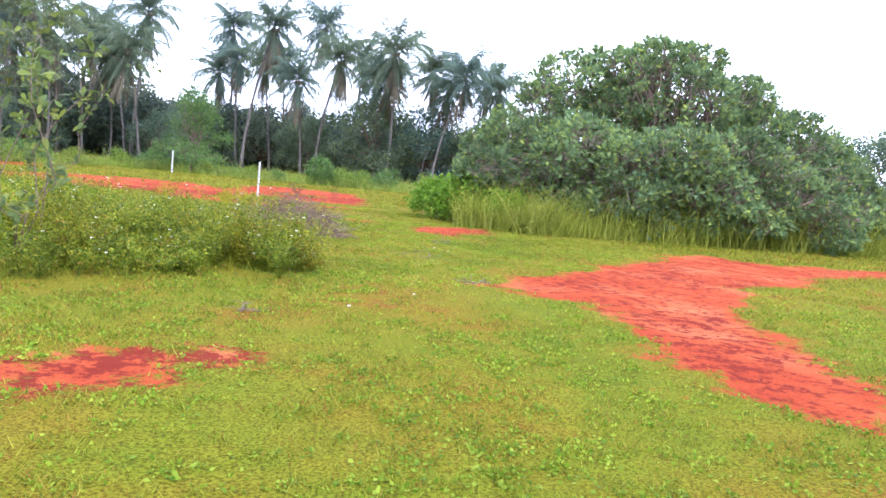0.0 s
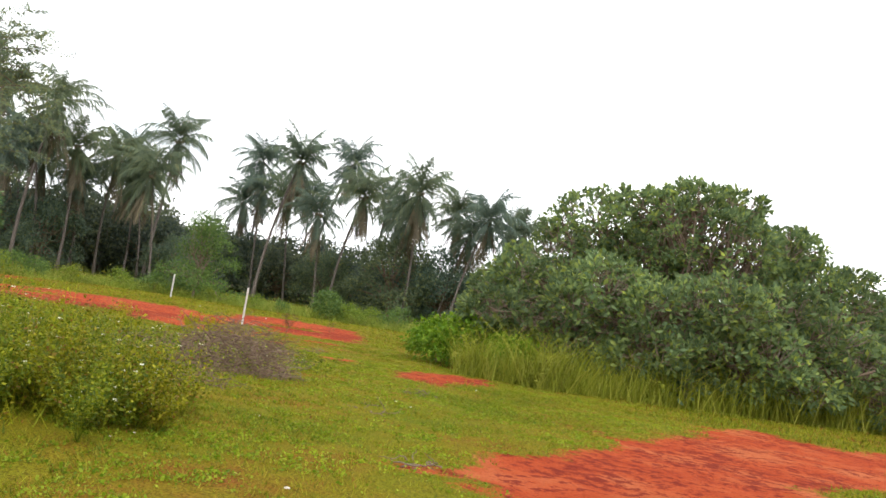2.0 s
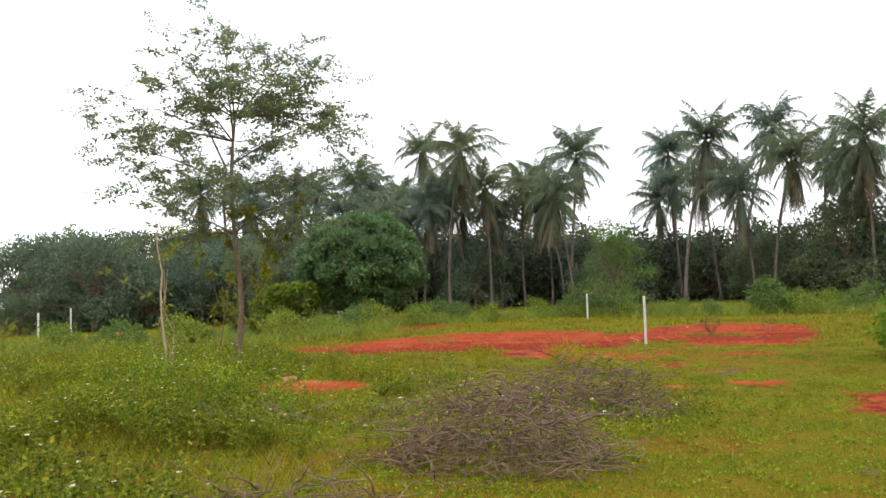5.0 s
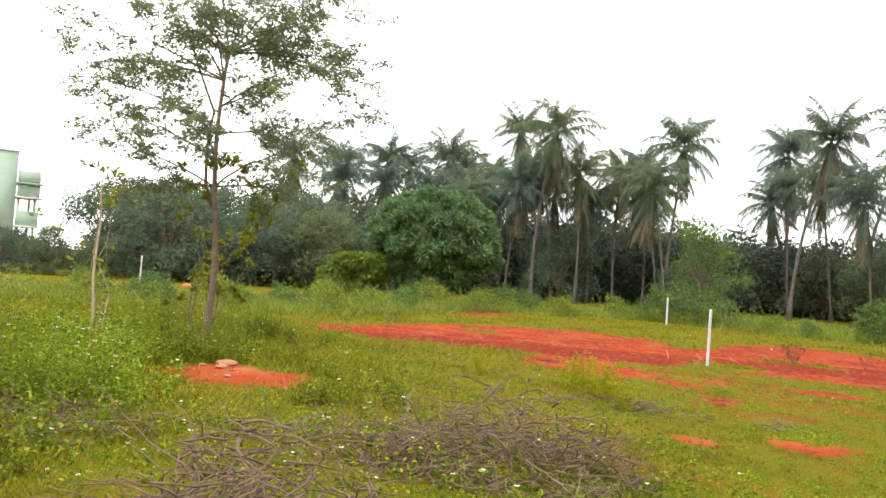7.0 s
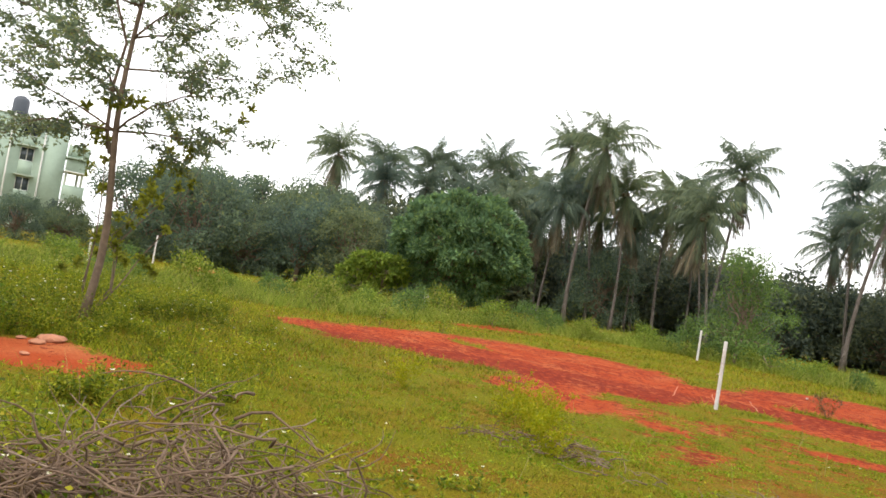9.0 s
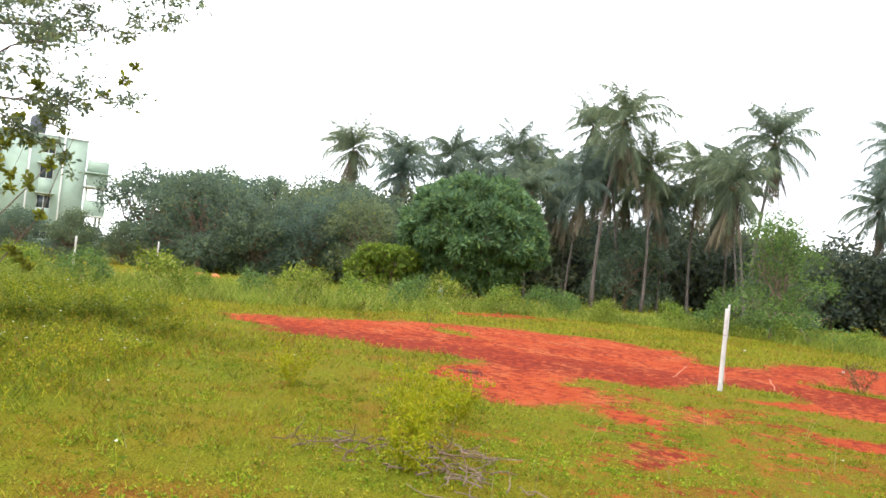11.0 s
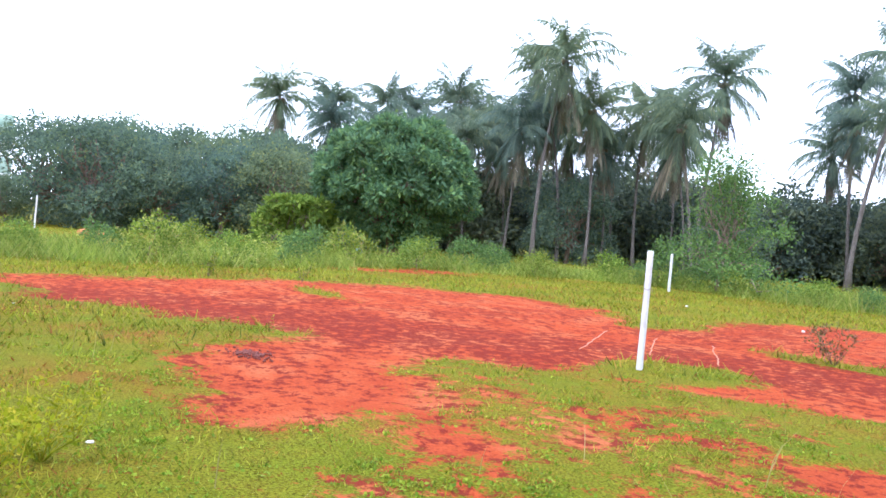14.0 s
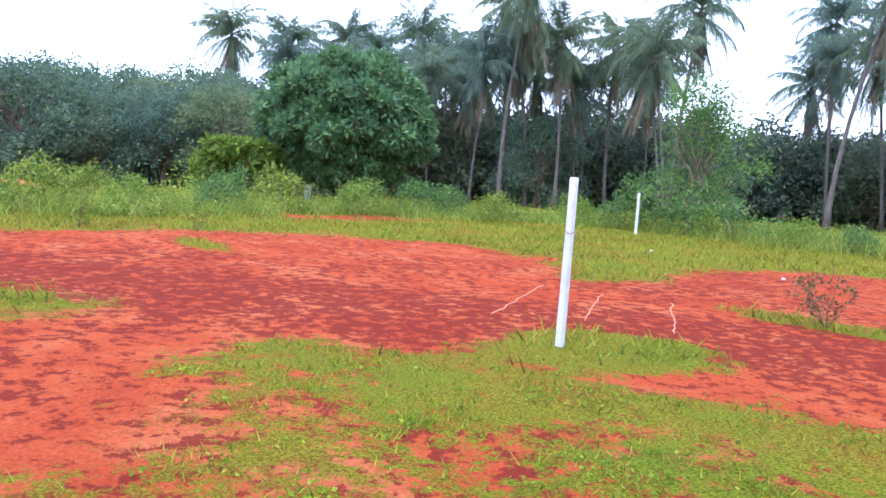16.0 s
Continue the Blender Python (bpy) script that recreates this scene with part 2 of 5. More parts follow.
M_WIRE = plain("rusty_wire", (0.30, 0.22, 0.16), 0.6, 0.2, 30, 0.6)
M_STONE = plain("laterite_stone", (0.36, 0.155, 0.085), 0.9, 0.3, 8)
M_PALE = plain("pale_rubble", (0.52, 0.46, 0.41), 0.9, 0.2, 12)
M_CLOD = plain("dark_clods", (0.120, 0.028, 0.017), 0.95, 0.3, 14)
M_SOILHEAP = plain("orange_soil", (0.52, 0.16, 0.06), 0.95, 0.25, 6)
M_MINT = plain("mint_green_wall_paint", (0.33, 0.42, 0.33), 0.8, 0.08, 0.6, 0, (0.27, 0.34, 0.27))
M_WHITEPAINT = plain("white_wall_paint", (0.62, 0.62, 0.58), 0.8, 0.06, 1.0)
M_CREAM = plain("cream_parapet_paint", (0.45, 0.50, 0.40), 0.8, 0.08, 1.0, 0, (0.36, 0.38, 0.30))
M_GLASS = plain("dark_window_glass", (0.06, 0.075, 0.085), 0.15, 0.2, 2.0)
M_TANK = plain("dark_plastic_tank", (0.05, 0.06, 0.075), 0.5, 0.1, 2.0)
M_DRUM = plain("pale_blue_drum", (0.36, 0.47, 0.47), 0.5, 0.15, 4.0, 0, (0.30, 0.36, 0.36))
M_STRING = plain("dusty_string", (0.50, 0.20, 0.11), 0.9, 0.15, 9.0)


# ---- mesh helpers ----
def mesh_from(name, verts, faces):
    """One mesh from arrays: verts (n,3); faces, a list of (k,3) or (k,4) index arrays."""
    me = bpy.data.meshes.new(name)
    faces = [np.asarray(f, np.int32) for f in faces if len(f)]
    me.vertices.add(len(verts))
    me.vertices.foreach_set("co", np.asarray(verts, np.float32).ravel())
    total = sum(f.size for f in faces)
    me.loops.add(total)
    me.loops.foreach_set("vertex_index", np.concatenate([f.ravel() for f in faces]))
    counts = np.concatenate([np.full(len(f), f.shape[1], np.int32) for f in faces])
    me.polygons.add(len(counts))
    starts = np.concatenate([[0], np.cumsum(counts)[:-1]]).astype(np.int32)
    me.polygons.foreach_set("loop_start", starts)
    me.update(calc_edges=True)
    return me


class Build:
    """Gathers verts and faces of one mesh."""

    def __init__(self):
        self.v, self.t, self.q, self.n = [], [], [], 0

    def add(self, v, tris=None, quads=None):
        v = np.asarray(v, float)
        if tris is not None and len(tris):
            self.t.append(np.asarray(tris) + self.n)
        if quads is not None and len(quads):
            self.q.append(np.asarray(quads) + self.n)
        self.v.append(v)
        self.n += len(v)

    def tube(self, pts, radii, sides=6, cap=True):
        pts = np.asarray(pts, float)
        radii = np.broadcast_to(radii, (len(pts),))
        d = np.gradient(pts, axis=0)
        d /= np.linalg.norm(d, axis=1)[:, None] + 1e-9
        ref = np.array([0.31, 0.95, 0.05]) if abs(d[0, 2]) > 0.6 else np.array([0.05, 0.1, 1.0])
        a = np.cross(d, ref)
        a /= np.linalg.norm(a, axis=1)[:, None] + 1e-9
        c = np.cross(d, a)
        ang = np.arange(sides) * 2 * math.pi / sides
        ring = a[:, None] * np.cos(ang)[None, :, None] + c[:, None] * np.sin(ang)[None, :, None]
        v = (pts[:, None] + ring * radii[:, None, None]).reshape(-1, 3)
        k, i = np.meshgrid(np.arange(len(pts) - 1), np.arange(sides), indexing="ij")
        j = (i + 1) % sides
        quads = np.stack([k * sides + i, k * sides + j, (k + 1) * sides + j, (k + 1) * sides + i], -1).reshape(-1, 4)
        tris = []
        if cap:
            o = (len(pts) - 1) * sides
            tris = [(o, o + s, o + s + 1) for s in range(1, sides - 1)] + [(0, s + 1, s) for s in range(1, sides - 1)]
        self.add(v, tris, quads)

    def box(self, lo, hi, bevel=0.0):
        (x0, y0, z0), (x1, y1, z1) = lo, hi
        v = np.array([(x, y, z) for z in (z0, z1) for y in (y0, y1) for x in (x0, x1)], float)
        q = [(0, 2, 3, 1), (4, 5, 7, 6), (0, 1, 5, 4), (2, 6, 7, 3), (0, 4, 6, 2), (1, 3, 7, 5)]
        self.add(v, None, q)

    def leaves(self, p, d, length, width, fold=0.25, flat=0.0):
        """Leaves as folded diamonds from p along d."""
        p, d = np.asarray(p, float), np.asarray(d, float)
        m = len(p)
        d = d / (np.linalg.norm(d, axis=1)[:, None] + 1e-9)
        s = np.cross(d, rng.normal(size=(m, 3)) + np.array([0, 0, flat]))
        s /= np.linalg.norm(s, axis=1)[:, None] + 1e-9
        up = np.cross(s, d)
        length = np.broadcast_to(length, (m,))[:, None]
        width = np.broadcast_to(width, (m,))[:, None]
        mid = p + d * length * 0.5 + up * length * fold * 0.3
        v = np.stack([p, mid - s * width * 0.5, p + d * length, mid + s * width * 0.5], 1).reshape(-1, 3)
        b = np.arange(m)[:, None] * 4
        tris = np.concatenate([b + np.array([0, 1, 2]), b + np.array([0, 2, 3])])
        self.add(v, tris)

    def round_leaves(self, p, d, length, width, fold=0.2):
        """Broad blunt leaves of six corners, bent along the midrib."""
        p, d = np.asarray(p, float), np.asarray(d, float)
        m = len(p)
        d = d / (np.linalg.norm(d, axis=1)[:, None] + 1e-9)
        s = np.cross(d, rng.normal(size=(m, 3)) + np.array([0, 0, 1.0]))
        s /= np.linalg.norm(s, axis=1)[:, None] + 1e-9
        up = np.cross(s, d)
        ln, w = np.broadcast_to(length, (m,))[:, None], np.broadcast_to(width, (m,))[:, None]
        rows = [p, p + d * ln * 0.3 - up * ln * 0.03, p + d * ln * 0.65 - up * ln * 0.05, p + d * ln * 0.9 - up * ln * 0.10, p + d * ln - up * ln * 0.14]
        half = (0.0, 0.30, 0.50, 0.34, 0.0)
        v = []
        for q, h in zip(rows, half):
            v += [q] if h == 0 else [q - s * w * h + up * w * fold * h, q, q + s * w * h + up * w * fold * h]
        k = np.arange(m)[:, None] * 11
        tris = np.concatenate([k + np.array(t) for t in ((0, 1, 2), (0, 2, 3), (7, 10, 8), (8, 10, 9))])
        quads = np.concatenate([k + np.array(t) for t in ((1, 4, 5, 2), (2, 5, 6, 3), (4, 7, 8, 5), (5, 8, 9, 6))])
        self.add(np.stack(v, 1).reshape(-1, 3), tris, quads)

    def blades(self, p, height, width, lean):
        """Grass blades: one bent strip of two pieces each."""
        m = len(p)
        a = rng.uniform(0, 2 * math.pi, m)
        s = np.stack([np.cos(a), np.sin(a), np.zeros(m)], 1)
        b = rng.uniform(0, 2 * math.pi, m)
        l = np.stack([np.cos(b), np.sin(b), np.zeros(m)], 1) * (lean * rng.uniform(0.2, 1, m))[:, None]
        h = np.asarray(height)[:, None]
        w = np.broadcast_to(width, (m,))[:, None]
        up = np.array([0, 0, 1.0])
        mid = p + up * h * 0.55 + l * h * 0.35
        v = np.stack([p - s * w * 0.5, p + s * w * 0.5, mid + s * w * 0.4, mid - s * w * 0.4, p + up * h + l * h], 1).reshape(-1, 3)
        k = np.arange(m)[:, None] * 5
        self.add(v, k + np.array([3, 2, 4]), k + np.array([0, 1, 2, 3]))

    def spikes(self, p, height, width, lean):
        """Short turf blades: one thin triangle each."""
        m = len(p)
        a, c = rng.uniform(0, 2 * math.pi, m), rng.uniform(0, 2 * math.pi, m)
        s = np.stack([np.cos(a), np.sin(a), np.zeros(m)], 1) * (np.broadcast_to(width, (m,)) * 0.5)[:, None]
        l = np.stack([np.cos(c) * lean, np.sin(c) * lean, np.ones(m)], 1) * np.asarray(height)[:, None]
        self.add(np.stack([p - s, p + s, p + l], 1).reshape(-1, 3), np.arange(m)[:, None] * 3 + np.array([0, 1, 2]))

    def mesh(self, name):
        return mesh_from(name, np.concatenate(self.v), ([np.concatenate(self.t)] if self.t else []) + ([np.concatenate(self.q)] if self.q else []))


def part(name, b, material, parent=None, label="", smooth=False):
    me = b if isinstance(b, bpy.types.Mesh) else b.mesh(name)
    if not me.materials:
        me.materials.append(material)
    if smooth:
        me.shade_smooth()
    ob = new(name, me)
    if parent is not None:
        ob.parent = parent
    if label:
        tagged(ob, label)
    return ob


def thing(name, at, label, category, group="", rz=0, s=1.0):
    e = new(name)
    e.empty_display_size = 0.2
    e.location, e.rotation_euler, e.scale = at, (0, 0, radians(rz)), (s, s, s)
    return tagged(e, label, category, group)


# ---- ground ----
def smooth(a, b, x):
    u = np.clip((np.asarray(x, float) - a) / (b - a), 0, 1)
    return u * u * (3 - 2 * u)


def lattice(x, y, seed):
    """Smooth value noise in two dimensions, -1 to 1."""
    xi, yi = np.floor(x).astype(np.int64), np.floor(y).astype(np.int64)
    fx, fy = x - xi, y - yi
    fx, fy = fx * fx * (3 - 2 * fx), fy * fy * (3 - 2 * fy)

    def h(i, j):
        k = (i * 374761393 + j * 668265263 + seed * 974634777) & 0xFFFFFFFF
        k = ((k ^ (k >> 13)) * 1274126177) & 0xFFFFFFFF
        return ((k ^ (k >> 16)) & 0xFFFF) / 32767.5 - 1
    return (h(xi, yi) * (1 - fx) + h(xi + 1, yi) * fx) * (1 - fy) + (h(xi, yi + 1) * (1 - fx) + h(xi + 1, yi + 1) * fx) * fy


def fractal(x, y, scale, seed, octaves=4):
    out, amp = 0, 1.0
    for o in range(octaves):
        out = out + amp * lattice(x / scale * 2 ** o, y / scale * 2 ** o, seed + o)
        amp *= 0.5
    return out / 1.6


def inside(poly, x, y):
    """Signed distance to a closed outline, positive inside."""
    poly = np.asarray(poly, float)
    best, wind = np.full(np.shape(x), 1e9), np.zeros(np.shape(x), bool)
    for (ax, ay), (bx, by) in zip(poly, np.roll(poly, -1, 0)):
        ex, ey = bx - ax, by - ay
        u = np.clip(((x - ax) * ex + (y - ay) * ey) / (ex * ex + ey * ey), 0, 1)
        best = np.minimum(best, np.hypot(x - ax - u * ex, y - ay - u * ey))
        cross = ((ay > y) != (by > y)) & (x < ex * (y - ay) / (ey if abs(ey) > 1e-9 else 1e-9) + ax)
        wind ^= cross
    return np.where(wind, best, -best)


YARD = [(-17, 22.6), (-17.8, 27), (-18.3, 30), (-16, 34), (-13, 34), (-10.6, 32), (-10, 33), (-10.9, 36.8), (-9, 39.5), (-5.6, 37.6),
        (-3.2, 31.5), (-3.4, 28.6), (-5.1, 28.2), (-6.2, 27.4), (-7.3, 27.2), (-8.3, 25.8), (-7.6, 25.2), (-6.6, 25.2), (-5.6, 24.1), (-6, 23),
        (-7.2, 22.6), (-8.2, 22.8), (-9.3, 23.8), (-10, 25), (-12.3, 24.1), (-13.6, 23)]
TRACK = [(3.5, 7.7), (4.6, 10.3), (7.2, 17.2), (8.6, 20.3), (10.2, 18.4), (13.9, 21.4), (15.5, 20.4), (10.4, 15), (7.2, 10.2),
         (6.6, 7.6), (6.7, 5.6), (7.3, 4.4), (6.7, 3.8), (6, 3.2), (5.5, 3.6), (5.3, 5), (4.8, 6.6)]
SPOT = [(0.6, 18.7), (0.9, 20.6), (2.6, 21.8), (2.9, 19.4), (2.1, 17.1), (1.2, 17.3)]
EDGE = [(0.6, 1.8), (1.5, 3.1), (2.8, 3.6), (2.9, 2.7), (2.1, 1.7), (1.2, 1.4)]


def soil_at(x, y):
    """How bare the red soil lies, 0 to 1, 0.5 at a patch's edge."""
    wob = 0.34 * fractal(x, y, 1.4, 11) + 0.42 * fractal(x, y, 0.45, 23, 3)
    d = np.maximum.reduce([inside(YARD, x, y) / 1.5, inside(TRACK, x, y) / 1.3, inside(SPOT, x, y) / 1.2, inside(EDGE, x, y) / 1.0 - 0.42])
    for cx, cy, rx, ry, turn in ((-7.1, 15.4, 1.25, 0.68, 0.5), (-0.9, 20.0, 0.5, 0.32, 0.6), (-1.8, 18.8, 0.3, 0.2, 0), (-23.9, 36.0, 1.2, 2.2, 0.2),
                                 (-5.3, 24.0, 0.45, 0.3, 0.2), (-6.3, 24.1, 0.6, 0.25, 0.2), (-3.4, 26.2, 0.6, 0.3, 0.4), (12.5, 19.5, 1.2, 0.5, 0.4)):
        c, s = math.cos(turn), math.sin(turn)
        u, v = (x - cx) * c + (y - cy) * s, -(x - cx) * s + (y - cy) * c
        d = np.maximum(d, (1 - np.hypot(u / rx, v / ry)) * 0.42)
    isle = np.maximum((1 - np.hypot((x + 6.9) / 0.85, (y - 28.3) / 0.95)) * 1.2, (1 - np.hypot((x + 6.6) / 1.3, (y - 31.9) / 0.45)) * 0.9)
    isle = np.maximum(isle, (1 - np.hypot((x + 15.5) / 1.2, (y - 28.2) / 0.35)) * 0.8)
    d = np.minimum(d, -isle)
    thin = np.exp(-((x + 4.3) ** 2 / 8 + (y - 24.6) ** 2 / 5)) * 0.52 + np.exp(-((x - 4.2) ** 2 / 7 + (y - 2.0) ** 2 / 4)) * 0.12 + np.exp(-((x + 3.4) ** 2 / 9 + (y - 21.2) ** 2 / 5)) * 0.40
    thin = thin * (0.80 + 0.50 * fractal(x, y, 0.9, 29, 3)) + 0.22 * fractal(x, y, 0.28, 37, 2) * (thin > 0.1)
    worn = np.exp(-((x + 5.2) ** 2 / 16 + (y - 25.4) ** 2 / 9)) * (0.45 + 0.34 * fractal(x, y, 0.5, 51, 3))
    thin = np.maximum(thin, worn)
    return np.clip(np.maximum(0.5 + d + wob * 0.8, np.where(isle > -0.2, 0.6 * worn, thin)), 0, 1)


def crust_at(x, y):
    """Where the dark old crust lies thickest on the bare yard."""
    a = np.exp(-((-(x + 9.0) * 0.65 + (y - 28.0) * 0.76) ** 2) / 5.0) * smooth(-18, -14, x) * (1 - smooth(-4.2, -2.5, x))
    a = np.maximum(a * 1.25, 0.60)
    b = np.maximum(0.56 * smooth(-0.5, 0.6, inside(TRACK, x, y)), 0.75 * smooth(-0.9, 0.1, inside(SPOT, x, y)))
    b = np.maximum(b, 0.85 * smooth(-0.9, 0.1, inside(EDGE, x, y)))
    return np.clip(np.where(y > 21.5, np.where(x < 0, a, b), b) + 0.34 * fractal(x, y, 1.6, 31) + 0.22 * fractal(x, y, 0.45, 33, 2), 0, 1)


def height_at(x, y, soil=None):
    x, y = np.asarray(x, float), np.asarray(y, float)
    near = np.exp(-(np.maximum(0, np.hypot(x + 4, y - 18) - 26) / 12) ** 2)
    z = 0.45 * (1 - smooth(3, 26, y)) + near * (0.035 * fractal(x, y, 3.0, 41) + 0.012 * fractal(x, y, 0.5, 43, 2))
    z = z + 0.11 * np.exp(-((x + 7.4) ** 2 / 1.2 + (y - 15.8) ** 2 / 0.5))
    return z


def ground_z(x, y):
    return float(height_at(np.array([x]), np.array([y]))[0])


def axis(lo, hi, step, far):
    fine = np.arange(lo, hi + step / 2, step)
    out, g = [], step
    v = 0.0
    while v < far:
        g *= 1.25
        v += g
        out.append(v)
    out = np.array(out)
    return np.concatenate([(lo - out)[::-1], fine, hi + out])


def build_ground():
    xs, ys = axis(-25, 16, 0.18, 2500), axis(-4, 41, 0.18, 2500)
    gx, gy = np.meshgrid(xs, ys)
    soil = soil_at(gx, gy)
    z = height_at(gx, gy) - 0.02 * smooth(0.45, 0.65, soil)
    nx, ny = len(xs), len(ys)
    i, j = np.meshgrid(np.arange(nx - 1), np.arange(ny - 1))
    a = (j * nx + i).ravel()
    me = mesh_from("ground", np.stack([gx, gy, z], -1).reshape(-1, 3), [np.stack([a, a + 1, a + nx + 1, a + nx], 1)])
    for nm, val in (("soil", soil), ("crust", crust_at(gx, gy))):
        at = me.attributes.new(nm, "FLOAT", "POINT")
        at.data.foreach_set("value", np.asarray(val, np.float32).ravel())
    ob = part("ground", me, M_GROUND, None, smooth=True)
    tagged(ob, "yellow-green turf field with bare red earth patches", "ground", kind="structure")


build_ground()


# ---- coconut palms ----
def frond(b, base, az, el, length, droop, leaflet):
    """One pinnate frond: an arched midrib with hanging leaflets on both sides."""
    k = 9
    u = np.linspace(0, 1, k)
    out = np.array([math.cos(az), math.sin(az), 0])
    side = np.array([-math.sin(az), math.cos(az), 0])
    ang = el - droop * u ** 1.7
    step = length / (k - 1)
    pts = np.zeros((k, 3))
    pts[0] = base
    for i in range(1, k):
        pts[i] = pts[i - 1] + step * (out * math.cos(ang[i]) + np.array([0, 0, 1]) * math.sin(ang[i]))
    b.tube(pts, np.linspace(0.045, 0.008, k), 3, False)
    n = 46
    t = np.repeat(np.linspace(0.10, 0.99, n), 2)
    sg = np.tile([1.0, -1.0], n)
    p = np.stack([np.interp(t, u, pts[:, c]) for c in range(3)], 1)
    a = np.interp(t, u, ang)
    ahead = out[None] * np.cos(a)[:, None] + np.array([0, 0, 1.0])[None] * np.sin(a)[:, None]
    ln = leaflet * np.sin(np.clip(t * 0.86 + 0.14, 0, 1) * math.pi) ** 0.7 * rng.uniform(0.75, 1.15, len(t))
    d = side[None] * sg[:, None] * 0.62 + ahead * 0.62 + np.array([0, 0, -1.0])[None] * rng.uniform(0.1, 1.3, len(t))[:, None]
    d /= np.linalg.norm(d, axis=1)[:, None]
    mid = p + d * ln[:, None] * 0.55
    tip = p + d * ln[:, None] + np.array([0, 0, -1.0])[None] * (ln * 0.26)[:, None]
    w = ahead * 0.026
    v = np.stack([p - w, p + w, mid + w * 0.8, mid - w * 0.8, tip], 1).reshape(-1, 3)
    k5 = np.arange(len(t))[:, None] * 5
    b.add(v, k5 + np.array([3, 2, 4]), k5 + np.array([0, 1, 2, 3]))


def palm_thing(height, lean, seed, dead):
    """A coconut palm with its foot at the origin and its crown's heart at the given height."""
    global rng
    keep, rng = rng, np.random.default_rng(seed)
    root = thing("coconut_palm", (0, 0, -50), "tall coconut palm with ringed grey trunk and drooping fronds", "palm tree", "coconut palms of the grove")
    u = np.linspace(0, 1, 12)
    pts = np.stack([lean * (u ** 1.6), 0.25 * np.sin(u * 3 + seed), height * u], 1)
    b = Build()
    b.tube(pts, 0.085 + 0.045 * (1 - u) + 0.12 * np.exp(-u * 18), 8)
    part("trunk", b, M_PALMTRUNK, root, smooth=True)
    top = pts[-1]
    b = Build()
    for i in range(40):
        az = i * 2.39996 + rng.uniform(-0.45, 0.45)
        q = i / 39
        if q < 0.32:
            el, ln, droop = rng.uniform(40, 86), rng.uniform(2.5, 3.5), rng.uniform(35, 95)
        elif q < 0.62:
            el, ln, droop = rng.uniform(0, 45), rng.uniform(3.0, 4.2), rng.uniform(55, 115)
        else:
            el, ln, droop = rng.uniform(-78, -15), rng.uniform(2.4, 3.7), rng.uniform(15, 55)
        frond(b, top + np.array([0, 0, 0.3 * (1 - 2 * q)]), az, radians(el), ln, radians(droop), rng.uniform(0.7, 0.95))
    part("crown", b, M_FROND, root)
    b = Build()
    for i in range(dead):
        frond(b, top - np.array([0, 0, rng.uniform(0.4, 1.2)]), rng.uniform(0, 6.28), radians(rng.uniform(-84, -60)), rng.uniform(2.6, 4.0), radians(14), 0.75)
    part("dry_fronds", b, M_DEADFROND, root, "hanging dry brown fronds")
    nut = None
    for i in range(6):
        a = rng.uniform(0, 6.28)
        if nut is None:
            b = Build()
            v, f = ball(0.13, 0.16)
            b.add(v, None, f)
            nut = b.mesh("coconut")
        o = part("coconut", nut, M_DEADFROND, root)
        o.location = top + np.array([0.30 * math.cos(a), 0.30 * math.sin(a), rng.uniform(-0.5, -0.1)])
    rng = keep
    return root


def ball(r, rz, nu=8, nv=5):
    a = np.arange(nu) * 2 * math.pi / nu
    w = np.linspace(-math.pi / 2 + 0.15, math.pi / 2 - 0.15, nv)
    v = np.array([(r * math.cos(q) * math.cos(p), r * math.cos(q) * math.sin(p), rz * math.sin(q)) for q in w for p in a])
    f = [(j * nu + i, j * nu + (i + 1) % nu, (j + 1) * nu + (i + 1) % nu, (j + 1) * nu + i) for j in range(nv - 1) for i in range(nu)]
    f += [(0, 3, 2, 1), (0, 5, 4, 3), (0, 7, 6, 5)]
    o = (nv - 1) * nu
    f += [(o, o + 1, o + 2, o + 3), (o, o + 3, o + 4, o + 5), (o, o + 5, o + 6, o + 7)]
    return v, f


PALM_LEAN = (1.7, -0.9, 2.8, 0.4, -2.0, 1.1)
PALM_KINDS = [palm_thing(12, lean, 3 + i, 8 + (i * 5) % 7) for i, lean in enumerate(PALM_LEAN)]
# heart of each crown: x, y, height; crown size as a share of the usual
PALMS_MAIN = [(-39.5, 58.0, 14.0, 1.2), (-35.5, 69.7, 14.2, 1.2), (-22, 68.4, 13.5, 1.2), (-31.9, 81.8, 15.3, 1.2), (-21.3, 82.4, 16.2, 1.25), (-10.6, 70.2, 12.1, 1.2),
              (-55, 69.5, 17.5, 1.3), (-38, 65, 11.2, 1.1), (-42, 73, 12.9, 1.1)]
PALMS_LEFT = [(-69, 50, 13.1, 1.4), (-69, 56, 13.3, 1.4), (-68, 61, 14.0, 1.35), (-68, 65, 13.8, 1.3), (-61, 65, 14.4, 1.4), (-63, 69, 14, 1.3), (-55, 66, 11.6, 1.3), (-49, 61, 8.5, 0.9), (-58, 60, 10.6, 1.2),
              (-64, 53, 10.8, 1.2), (-62, 57, 10.9, 1.2)]
